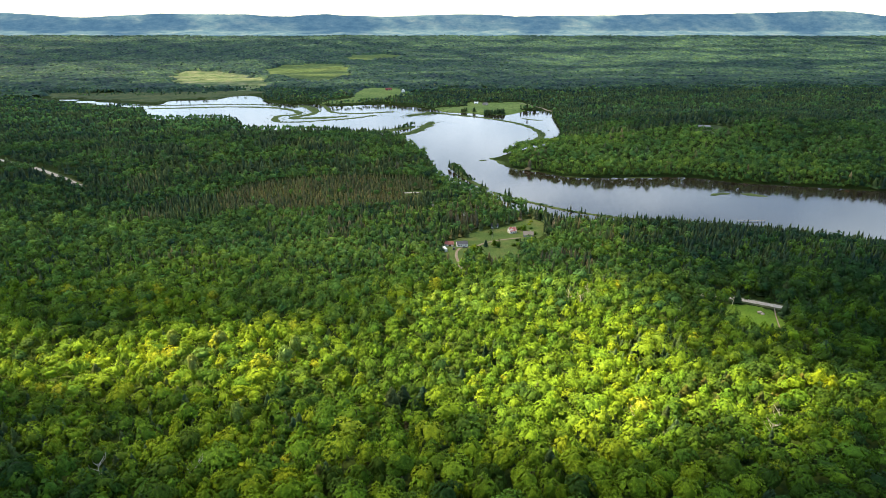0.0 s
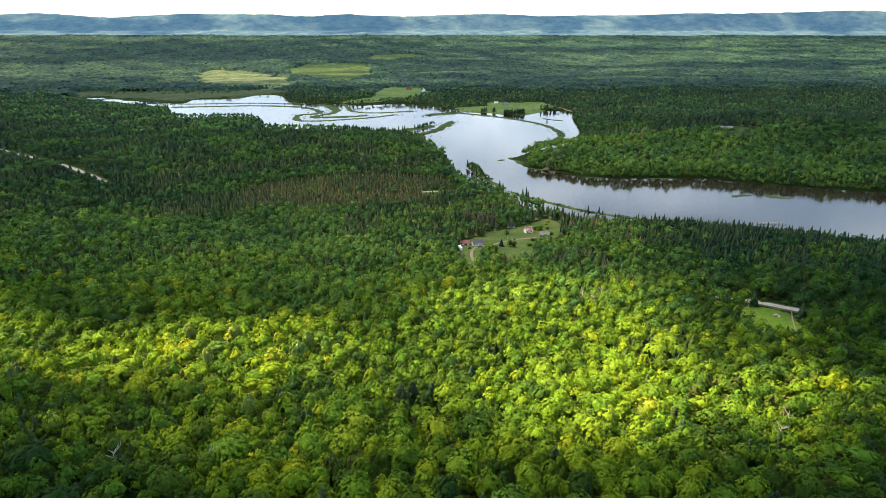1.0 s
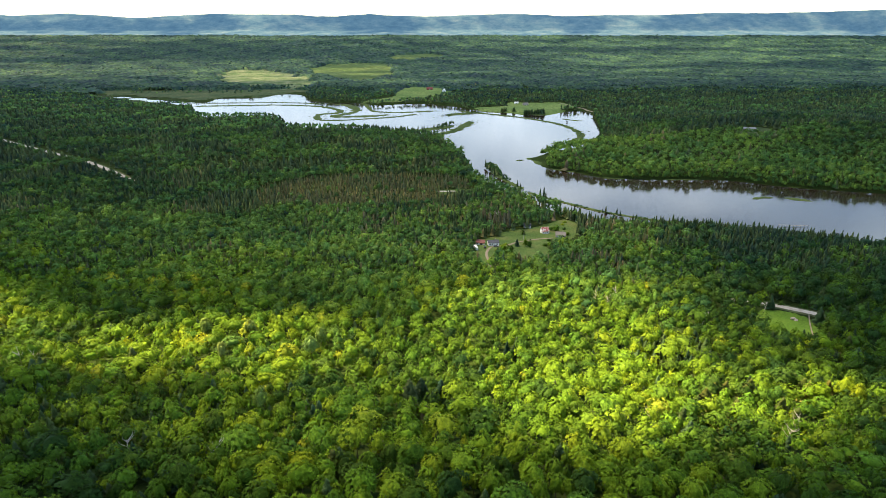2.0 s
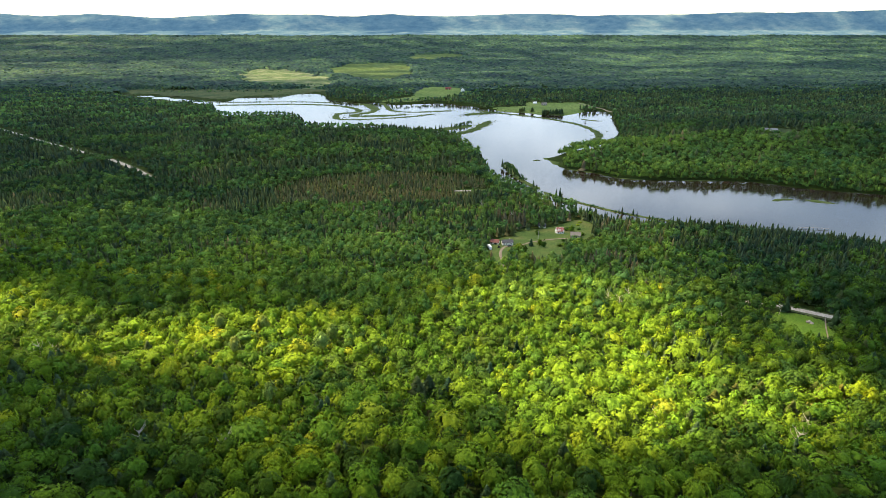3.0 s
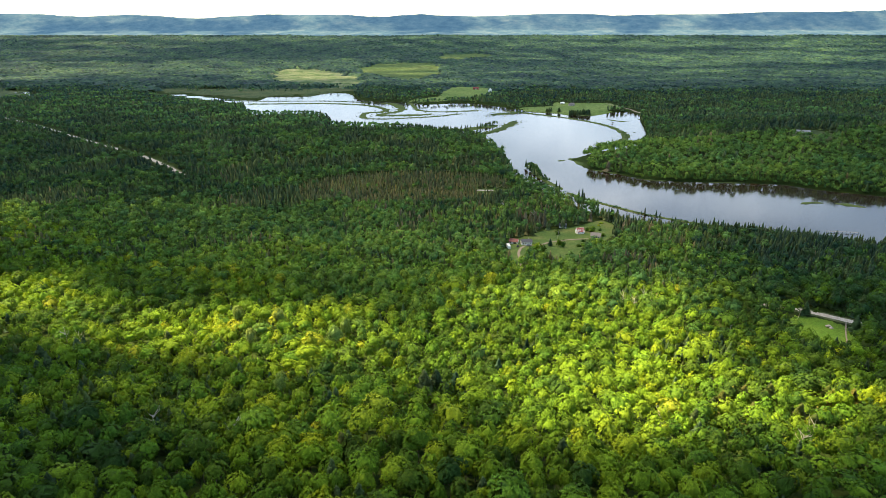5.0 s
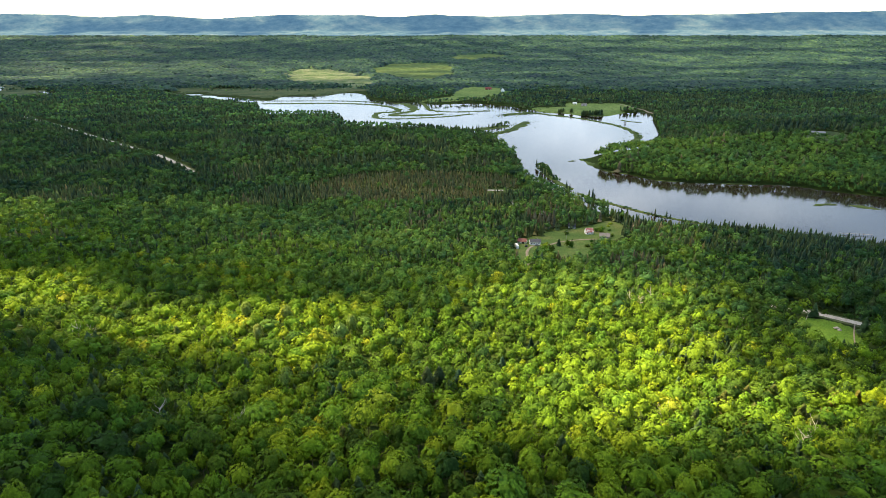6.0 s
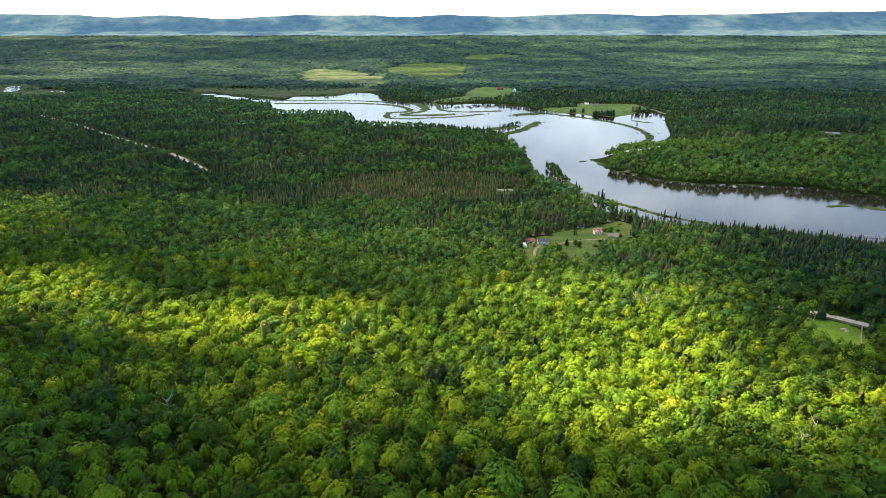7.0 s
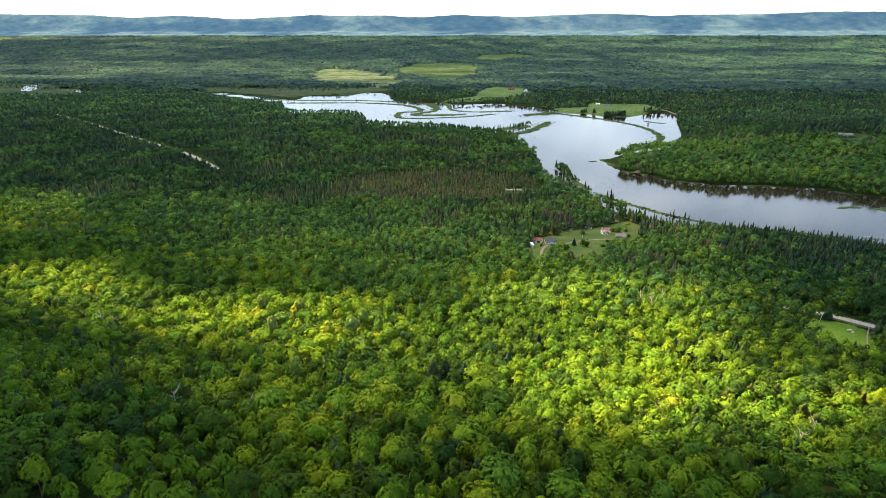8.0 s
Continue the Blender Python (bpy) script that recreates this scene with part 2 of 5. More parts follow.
def grid_mesh(name, xs, ys, height, material, keep=None, smooth=True):
    gx_, gy_ = np.meshgrid(xs, ys)
    z = height(gx_.ravel(), gy_.ravel())
    v = np.column_stack([gx_.ravel(), gy_.ravel(), z])
    w = len(xs)
    i = (np.arange(len(ys) - 1)[:, None] * w + np.arange(w - 1)[None]).ravel()
    f = np.column_stack([i, i + 1, i + w + 1, i + w])
    if keep is not None:
        c = v[f].mean(1)
        f = f[keep(c[:, 0], c[:, 1])]
    return mesh_object(name, v, f, material, None, smooth)


# ---- ground, hills, water, cloud ----
side = 640 * np.cumprod(np.full(24, 1.085))
XS = np.concatenate([-side[::-1], np.arange(-640, 641, 8.0), side])
YS = np.concatenate([np.arange(-900, 540, 16.0), np.arange(540, 1300, 6.0), np.arange(1300, 2110, 9.0), np.arange(2110, 4561, 30.0)])
tagged(grid_mesh("ground", XS, YS, ground_height, M_FLOOR), "dark mossy forest floor sloping down to a river", "ground", kind="structure")

RIDGE_X = [-4600, -3885, -3419, -3143, -2980, -2815, -2648, -2439, -2234, -2029, -1904, -1737, -1404, -1198, -826, -703, -538, -372,
           -290, -187, -26, 163, 451, 739, 944, 1109, 1396, 1888, 2294, 2622, 2906, 3182, 3528, 3769, 3918, 4110, 4600]
RIDGE_Z = [285, 283, 276, 273, 261, 253, 261, 269, 257, 242, 242, 253, 269, 265, 265, 253, 253, 265,
           269, 261, 257, 253, 265, 272, 268, 257, 264, 268, 283, 280, 287, 293, 306, 305, 293, 272, 262]


def hill_height(x, y):
    top = np.interp(x, RIDGE_X, RIDGE_Z) + 1.5 * waves(x, y * 0, 160, 3)
    s = np.clip((y - 4690) / 150, 0, 1)
    spur = 12 * waves(x, y, 420, 8) * np.sin(np.pi * s)
    return np.where(s > 0, 160 + (top - 160) * s ** 0.8 + spur, land(x, np.minimum(y, 4690)) * 0.5 + 0.5 * np.interp(y, [4380, 4690], [112, 160]) + 3)


hy = np.concatenate([np.linspace(4400, 4690, 12), np.linspace(4705, 4840, 14), [4870, 4940]])
hills = grid_mesh("hill_range", np.linspace(-4600, 4600, 460), hy, lambda x, y: np.where(y > 4845, hill_height(x, 0 * y + 4840) - (y - 4840), hill_height(x, y)), M_HAZED_HILL)
tagged(hills, "long low wooded ridge on the horizon with painted blue haze", "hills", kind="structure")

bm = bmesh.new()
bm.faces.new([bm.verts.new((x, y, 0.0)) for x, y in [(-1030, 2090), (-1030, 1700), (-640, 1700), (-330, 1300), (0, 1150), (20, 700), (160, 560), (1000, 380), (1000, 780), (640, 900), (480, 1000), (480, 1720), (60, 1850), (-330, 2090)]])
me = bpy.data.meshes.new("river")
bm.to_mesh(me)
me.materials.append(M_WATER)
tagged(new("river", me), "calm tidal river and flooded marsh reflecting cloud", "water", kind="structure")

CLOUD_BASE = 1000.0
# Sun patches and thin spots placed by hand; the cloud is out of view.
SUN_EAST = [(128, 428), (165, 395), (155, 312), (128, 273), (140, 258), (200, 250), (180, 206), (106, 188), (75, 184), (52, 192), (30, 226), (6, 300), (10, 368), (55, 410)]
SUN_WEST = [(-350, 395), (-273, 400), (-228, 342), (-179, 330), (-136, 348), (-90, 345), (-45, 325), (8, 285), (10, 245), (-55, 254), (-99, 272), (-151, 284), (-203, 304), (-330, 338)]
THIN = [(-600, 2660, 330, 330, 0, 0.5), (-1300, 2900, 1300, 420, 0, 0.42), (1700, 3500, 1500, 230, 0, 0.6), (1700, 4080, 1900, 190, 0, 0.55), (1700, 2750, 1100, 240, 0, 0.32),
        (3300, 3680, 700, 400, 0, 0.5), (-600, 4330, 3600, 90, 0, 0.45), (500, 2900, 700, 260, 0, 0.2),
        (105, 430, 220, 110, 0, 0.13), (190, 355, 70, 85, 0, 0.34), (-35, 205, 80, 60, 0, 0.27), (-560, 640, 150, 130, 20, 0.42), (-1000, 3200, 1000, 230, 0, 0.35), (2230, 3820, 200, 90, 0, 0.7), (360, 980, 200, 130, 0, 0.16)]


def ellipse(x, y, cx, cy, rx, ry, turn):
    c, s = math.cos(radians(turn)), math.sin(radians(turn))
    return np.hypot(((x - cx) * c + (y - cy) * s) / rx, (-(x - cx) * s + (y - cy) * c) / ry)


def within(corners, x, y, soft):
    """1 inside an outline, 0 outside, with a soft border."""
    p = smooth_line(corners, True, 2)
    d = np.full(np.shape(x), -1e3)
    close = (x > p[:, 0].min() - 90) & (x < p[:, 0].max() + 90) & (y > p[:, 1].min() - 90) & (y < p[:, 1].max() + 90)
    if close.any():
        d[close] = away(p, x[close], y[close], True) * np.where(inside(p, x[close], y[close]), 1, -1)
    return np.clip(0.5 + (d + 0.6 * soft) / (2 * soft), 0, 1)


def cloud_clear(x, y):
    """How much direct sun the cloud lets by, 0 to 1; x, y is where the sun through that spot falls."""
    # Less sun towards the sides and foreground: lens vignetting put into the cloud.
    side_ = np.abs(np.arctan2(x, np.maximum(y, 1)) - 0.03)
    out = np.interp(y, [600, 800, 1250, 2600], [0.17, 0.135, 0.07, 0.055]) * np.clip(1.3 - np.interp(y, [300, 700], [1.9, 1.15]) * side_, 0.05, 1) * np.clip((y - 50) / 120, 0.3, 1) * np.clip(1.05 + 0.25 * waves(x, y, 220, 29), 0.3, 1.6)
    wx, wy = x + 7 * waves(x, y, 70, 31), y + 7 * waves(x, y, 70, 32)
    out = np.maximum(out, np.interp(y, [330, 410], [1.0, 0.88]) * (1.02 + 0.22 * waves(x, y, 75, 35)) * within(SUN_EAST, wx, wy, 18))
    out = np.maximum(out, (0.98 + 0.25 * waves(x, y, 75, 36)) * within(SUN_WEST, wx, wy, 13))
    out = np.maximum(out, np.clip((y - 2100) / 400, 0, 1) * np.clip(0.8 * waves(x * 0.4, y * 1.7, 520, 41, 4), 0, 0.55) * (1 - np.exp(-((x + 700) / 1500) ** 2 - ((y - 3600) / 420) ** 2)))
    for cx, cy, rx, ry, turn, most in THIN:
        out = np.maximum(out, most * np.clip((1.05 - ellipse(x, y, cx, cy, rx, ry, turn) + 0.75 * waves(x * 0.6, y * 1.5, 300, 31)) * 1.5, 0, 1))
    hill = np.clip((y - 4440) / 80, 0, 1) * np.clip((4960 - y) / 60, 0, 1)
    return np.clip(np.maximum(out, hill * np.clip(0.62 + 2.4 * waves(x, y * 2, 800, 33), 0.02, 0.85)), 0, 1)


def sunlit_spot(x, y):
    """Where the sunbeam through a spot of the cloud meets the treetops."""
    px, py = x - off.x, y - off.y
    for _ in range(4):
        share = 1 - (np.clip(land(px, py), 0, 150) + 9) / CLOUD_BASE
        px, py = x - off.x * share, y - off.y * share
    return px, py


cm = Mat("cloud")
tr = cm.node("ShaderNodeBsdfTranslucent")
pale = cm.node("ShaderNodeAttribute")
pale.attribute_name = "pale"
cm.link(cm.ramp(cm.math("ADD", cm.noise(0.0012, 4), pale.outputs["Fac"]), [(0.3, (0.038, 0.07, 0.17)), (0.62, (0.145, 0.23, 0.41)), (0.95, (0.31, 0.43, 0.68))]), tr.inputs["Color"])
gap = cm.node("ShaderNodeAttribute")
gap.attribute_name = "clear"
cmix = cm.node("ShaderNodeMixShader")
cm.link(gap.outputs["Fac"], cmix.inputs[0])
cm.link(tr.outputs[0], cmix.inputs[1])
cm.link(cm.node("ShaderNodeBsdfTransparent").outputs[0], cmix.inputs[2])
cm.link(cmix.outputs[0], cm.out.inputs["Surface"])
off = SUN_DIR * (CLOUD_BASE / SUN_DIR.z)
wide = 2400 + np.cumsum(np.linspace(60, 260, 45))
cx_ = np.concatenate([-wide[::-1], np.arange(-2400, -1200, 60.0), np.arange(-1200, 0, 16.0), np.arange(0, 2401, 60.0), wide])
cy_ = np.concatenate([1200 - wide[::-1], np.arange(-1200, 300, 60.0), np.arange(300, 900, 16.0), np.arange(900, 5400, 45.0), 1200 + wide[wide > 4250]])
clouds = grid_mesh("cloud_layer", cx_, cy_, lambda x, y: CLOUD_BASE + 12 * waves(x, y, 500, 12), cm.mat)
cv = np.array([v.co[:] for v in clouds.data.vertices])
clouds.data.attributes.new("clear", "FLOAT", "POINT").data.foreach_set("value", cloud_clear(*sunlit_spot(cv[:, 0], cv[:, 1])).astype(np.float32))
paleness = 0.22 * np.clip((cv[:, 1] - 1800) / 2600, 0, 1)
for px, py, sx, sy, lift in ((1150, 4400, 600, 560, 0.36), (1750, 3500, 420, 330, -0.3), (1450, 4050, 260, 130, -0.34), (3200, 4100, 900, 450, -0.26)):      # paler and darker spots placed for the river to mirror
    paleness += lift * np.exp(-((cv[:, 0] - px) / sx) ** 2 - ((cv[:, 1] - py) / sy) ** 2)
clouds.data.attributes.new("pale", "FLOAT", "POINT").data.foreach_set("value", paleness.astype(np.float32))
tagged(clouds, "broken white summer cloud with gaps of blue", "cloud", kind="structure")


def ribbon(name, line, width, height, material, label, category, kind="structure", seed=1, lift=None):
    """A low bank of ragged width along a line."""
    p = smooth_line(line, False, 3)
    seg = np.hypot(*np.diff(p, axis=0).T)
    s = np.concatenate([[0], np.cumsum(seg)])
    n = max(6, int(s[-1] / max(2.5, width * 0.4)))
    t = np.linspace(0, s[-1], n)
    px, py = np.interp(t, s, p[:, 0]), np.interp(t, s, p[:, 1])
    dx, dy = np.gradient(px), np.gradient(py)
    ln = np.hypot(dx, dy)
    nx, ny = -dy / ln, dx / ln
    rng = np.random.default_rng(seed)
    ends = np.clip(np.minimum(np.arange(n), np.arange(n)[::-1]) / 2 + 0.3, 0, 1) if lift is None else np.ones(n)
    w = width * (0.5 + (0.22 * rng.uniform(-1, 1, n) if lift is None else 0)) * ends
    v, f = [], []
    prof = [(-1, -0.4), (-0.8, 0.6), (0, 1.0), (0.8, 0.6), (1, -0.4)]
    for a, (o, h) in enumerate(prof):
        jit = rng.uniform(-0.25, 0.25, n) * width * (0.3 if lift is None else 0)
        x, y = px + nx * (o * w + jit * (abs(o) < 1)), py + ny * (o * w + jit * (abs(o) < 1))
        z = height * h * ends * rng.uniform(0.6, 1.2, n) if lift is None else lift(x, y) + h * height
        v.append(np.column_stack([x, y, z]))
    v = np.vstack(v)
    for a in range(len(prof) - 1):
        for i in range(n - 1):
            f.append((a * n + i, a * n + i + 1, (a + 1) * n + i + 1, (a + 1) * n + i))
    return tagged(mesh_object(name, v, f, material, None, True), label, category, kind=kind)


BANKS = [
    ([(125, 1006), (126, 975), (124, 945), (129, 897)], 15), ([(126, 960), (130, 897), (138, 866), (151, 831)], 9),
    ([(154, 816), (169, 790), (186, 768), (204, 749), (220, 729), (235, 715), (253, 701), (269, 690), (300, 672)], 6.5),
    ([(122, 1629), (157, 1608), (203, 1567), (253, 1527), (298, 1472), (336, 1404), (349, 1327), (348, 1264), (327, 1213), (306, 1189)], 15),
    ([(-690, 1851), (-582, 1823), (-455, 1836), (-356, 1836), (-253, 1796)], 7),
    ([(-597, 1759), (-487, 1771), (-379, 1783), (-279, 1758), (-227, 1721), (-185, 1652), (-190, 1599), (-233, 1599), (-237, 1539), (-222, 1492)], 20),
    ([(-219, 1783), (-187, 1783), (-160, 1721), (-143, 1641), (-161, 1599), (-187, 1578), (-198, 1539), (-135, 1548), (-80, 1558), (-62, 1578)], 26),
    ([(-222, 1492), (-170, 1483), (-105, 1510), (-51, 1529), (-9, 1568), (8, 1578)], 11),
    ([(-142, 1821), (-118, 1709), (-105, 1630), (-39, 1609), (19, 1630), (57, 1640)], 13),
    ([(83, 1557), (119, 1587), (156, 1597)], 32), ([(27, 1266), (63, 1293), (89, 1328), (116, 1397), (137, 1455)], 24),
    ([(-50, 1328), (-10, 1332), (22, 1338), (60, 1372), (90, 1398)], 30),
    ([(358, 1490), (376, 1463), (400, 1454)], 9), ([(430, 1490), (446, 1503)], 7), ([(171, 1020), (177, 1023), (185, 1025)], 6), ([(194, 1041), (202, 1030), (208, 1010), (208, 985)], 18),
    ([(444, 768), (464, 776), (476, 772)], 7), ([(490, 772), (503, 764), (518, 754)], 12),
    ([(212, 988), (214, 966), (228, 948), (250, 932)], 9), ([(280, 893), (312, 886)], 5), ([(370, 878), (420, 876)], 4),
]
for k, (line, width) in enumerate(BANKS):
    ribbon("marsh_bank", line, width, 0.9, M_MARSH, "low green marsh bank standing in the river", "marsh", seed=k + 40)


def uneven(corners):
    """A rounded outline; large fields have edges eaten into by the wood."""
    p = smooth_line(corners, True, 4)
    size = min(np.ptp(p[:, 0]), np.ptp(p[:, 1]))
    k = 0.1 * size if size > 250 else 0.0
    return p + np.column_stack([k * waves(p[:, 0], p[:, 1], 160, 51), k * waves(p[:, 0], p[:, 1], 160, 52)])


def patch(name, corners, material, label, category="field", lift=0.25, step=9.0):
    """A sheet laid over the ground inside an outline."""
    p = uneven(corners)
    x0, y0 = p.min(0)
    x1, y1 = p.max(0)
    ob = grid_mesh(name, np.arange(x0, x1 + step, step), np.arange(y0, y1 + step, step), lambda x, y: ground_height(x, y) + lift,
                   material, lambda x, y: inside(p, x + 0.3 * step * waves(x, y, 40, 2), y))
    return tagged(ob, label, category, kind="structure")


CLEAR = []          # outlines that stay free of trees
LAWN = [(46, 530), (60, 584), (77, 605), (94, 625), (114, 635), (131, 642), (150, 659), (170, 678), (184, 660), (168, 606), (152, 580),
        (124, 560), (127, 514), (107, 498), (86, 502), (80, 528), (68, 520), (63, 494), (52, 504)]
YARD = [(226, 374), (258, 356), (234, 304), (206, 318)]
BARN_CLEARING = [(604, 1096), (664, 1086), (680, 1104), (674, 1158), (640, 1164), (606, 1158)]
LAKE_FIELD = [(130, 1640), (217, 1704), (258, 1728), (270, 1768), (312, 1778), (412, 1788), (431, 1691), (451, 1634), (398, 1622), (330, 1530), (280, 1505), (215, 1572)]
BARN_LAWN = [(-59, 2220), (49, 2228), (133, 2139), (107, 1937), (46, 1888), (-19, 1823), (-82, 1790), (-133, 1810), (-121, 1861), (-49, 1956)]
MEADOW = [(-1010, 2075), (-845, 1992), (-626, 1856), (-592, 1958), (-450, 1972), (-400, 2066), (-330, 2100), (-325, 2175), (-600, 2150),
          (-800, 2165), (-1000, 2175)]
MEADOW_WEST = [(-1800, 1850), (-1300, 1850), (-1270, 1960), (-1480, 2080), (-1600, 2250), (-1900, 2250)]
ARM_MEADOW = [(-1030, 2040), (-945, 1984), (-810, 1880), (-694, 1796), (-612, 1755), (-560, 1700), (-600, 1690), (-715, 1768), (-840, 1855), (-975, 1965)]
PAD_CLEARING = [(26, 792), (84, 796), (88, 822), (30, 822)]
HAY = [(-797, 2649), (-860, 3049), (-770, 3082), (-607, 2971), (-487, 2823), (-383, 2495), (-330, 2200), (-444, 2180), (-587, 2290), (-735, 2420)]
GREEN = [(-484, 3131), (-403, 3269), (-234, 3331), (-86, 3304), (-73, 2740), (-151, 2440), (-325, 2500), (-467, 2890)]
SMALL_FIELD = [(-127, 3595), (-69, 3765), (189, 3700), (218, 3629), (70, 3440), (-103, 3430)]
for name, corners, material, label, step in (
        ("house_lawn", LAWN, M_GRASS, "mown lawn round country houses", 3.0), ("yard", YARD, M_YARD, "mown grass yard beside a gravel road", 2.0),
        ("lake_field", LAKE_FIELD, M_PASTURE, "bright green field at the river", 8.0), ("barn_lawn", BARN_LAWN, M_PASTURE, "green pasture with a barn", 10.0),
        ("meadow", MEADOW, M_MEADOW, "wet olive meadow along the river", 12.0), ("arm_meadow", ARM_MEADOW, M_MEADOW, "low green bank beside a river arm", 10.0), ("west_meadow", MEADOW_WEST, M_MEADOW, "wet olive meadow with ponds", 14.0),
        ("barn_clearing", BARN_CLEARING, M_MEADOW, "bare olive clearing round a barn", 6.0), ("clearing", PAD_CLEARING, M_GRASS, "small grassy clearing in the spruces", 4.0), ("hay_field", HAY, M_HAY, "pale yellow hay field", 16.0),
        ("green_field", GREEN, M_FARFIELD, "sunny green field between woods", 20.0), ("small_field", SMALL_FIELD, M_FARFIELD, "distant green field", 20.0)):
    patch(name, corners, material, label, step=step)
    CLEAR.append(uneven(corners))
ROAD_WEST = [(-1080, 1458), (-896, 1324), (-772, 1216), (-648, 1114), (-539, 1023), (-465, 947), (-416, 893), (-398, 872)]
FIELD_PATH = [(414, 1764), (430, 1710), (446, 1652), (462, 1592)]
ROAD_EAST = [(219, 394), (228, 391), (239, 383), (250, 371), (262, 357), (270, 348)]
DRIVE = [(62, 480), (63, 505), (64, 540), (71, 563), (78, 564), (90, 568), (98, 579), (119, 590), (140, 594)]
TRACK = [(257, 356), (247, 340), (235, 318)]
for name, line, width, label in (("gravel_road", ROAD_WEST, 7, "pale gravel road cut through the forest"), ("gravel_lane", ROAD_EAST, 7.0, "pale gravel lane at the wood's edge"),
                                 ("driveway", DRIVE, 2.6, "worn gravel driveway between houses"), ("dirt_path", FIELD_PATH, 5.0, "tan dirt path along a green field"), ("track", TRACK, 0.8, "bare earth track beside the yard")):
    far_road = name == "gravel_road"
    ribbon(name, line, width, 0.08, M_GRAVEL if "gravel" in name else M_DRIVE, label, "road", lift=lambda x, y: ground_height(x, y) + (0.9 if far_road else 0.5))
    if "gravel" in name:
        ribbon("verge", line, width + (7 if far_road else 7), 0.05, M_MEADOW, "rough green verge of a gravel road", "verge", lift=lambda x, y: ground_height(x, y) + (0.6 if far_road else 0.3))
CLEAR.append(np.array([(126, 562), (166, 560), (168, 604), (160, 616), (132, 612)]))
CLEAR.append(np.array([(72, 632), (108, 634), (108, 676), (74, 676)]))
CUTS = [(smooth_line(ROAD_WEST, False), 9), (smooth_line(ROAD_EAST, False), 8), (smooth_line(DRIVE, False), 5), (smooth_line(FIELD_PATH, False), 14)]


# ---- trees ----
def ball(rounds):
    """Unit directions and triangles of a ball cut from an icosahedron."""
    bm = bmesh.new()
    bmesh.ops.create_icosphere(bm, subdivisions=rounds, radius=1.0)
    v = np.array([p.co[:] for p in bm.verts])
    f = np.array([[p.index for p in q.verts] for q in bm.faces])
    bm.free()
    return v, f


def join(pieces):
    v, f, n = [], [], 0
    for pv, pf in pieces:
        v.append(pv)
        f.append(pf + n)
        n += len(pv)
    return np.vstack(v), np.vstack(f)


def sprays(points, out, size, rng):
    """Loose leaf sprays that stick out of a crown and up, two triangles each."""
    n = len(points)
    face = out + [0, 0, 0.35] + 0.44 * rng.normal(0, 1, (n, 3))
    face /= np.linalg.norm(face, axis=1)[:, None]
    a = np.cross(face, rng.normal(0, 1, (n, 3))) + 0.35 * out
    a /= np.linalg.norm(a, axis=1)[:, None]
    w = np.cross(face, a)
    w /= np.linalg.norm(w, axis=1)[:, None]
    s = size * rng.uniform(0.6, 1.4, (n, 1))
    q = np.stack([points - a * s * 0.6, points + w * s * 0.42, points + a * s, points - w * s * 0.38], 1).reshape(-1, 3)
    i = np.arange(n)[:, None] * 4
    return q, np.vstack([i + [0, 1, 2], i + [0, 2, 3]])


def tufts(points, out, size, rng, blades=5):
    """Star-shaped shoots of pointed leaf blades that look outwards and up."""
    n = len(points)
    axis = 0.7 * out + [0, 0, 0.55] + 0.13 * rng.normal(0, 1, (n, 3))
    axis /= np.linalg.norm(axis, axis=1)[:, None]
    u = np.cross(axis, rng.normal(0, 1, (n, 3)))
    u /= np.linalg.norm(u, axis=1)[:, None]
    w = np.cross(axis, u)
    s = size * rng.uniform(0.75, 1.3, (n, 1))
    top = points - axis * s * 0.1
    tri = []
    for k in range(blades):
        a = 2 * np.pi * (k + rng.uniform(-0.3, 0.3, (n, 1))) / blades
        d, e = np.cos(a) * u + np.sin(a) * w, np.cos(a) * w - np.sin(a) * u
        twist = 0.1 * rng.normal(0, 1, (n, 1)) * axis
        tip = points + s * (d * rng.uniform(0.8, 1.35, (n, 1)) + axis * rng.uniform(0.1, 0.75, (n, 1)))
        one = np.stack([top + s * (0.38 * e + twist), tip, top - s * (0.38 * e + twist) - 0.25 * s * d], 1)
        down = (np.cross(one[:, 1] - one[:, 0], one[:, 2] - one[:, 0]) * axis).sum(1) < 0
        one[down] = one[down][:, ::-1]
        tri.append(one)
    q = np.concatenate(tri).reshape(-1, 3)
    return q, np.arange(len(q)).reshape(-1, 3)


def dome_normals(v, f, out):
    """Soft normals of a crown: half from each blade, half from the lobes that the blades make up."""
    n = np.cross(v[f[:, 1]] - v[f[:, 0]], v[f[:, 2]] - v[f[:, 0]])
    n /= np.linalg.norm(n, axis=1)[:, None] + 1e-9
    n *= np.where((n * out[f[:, 0]]).sum(1) < 0, -1, 1)[:, None]
    acc = np.zeros_like(v)
    for k in range(3):
        np.add.at(acc, f[:, k], n)
    acc /= np.linalg.norm(acc, axis=1)[:, None] + 1e-9
    acc = 0.46 * acc + 0.54 * out
    return acc / (np.linalg.norm(acc, axis=1)[:, None] + 1e-9)


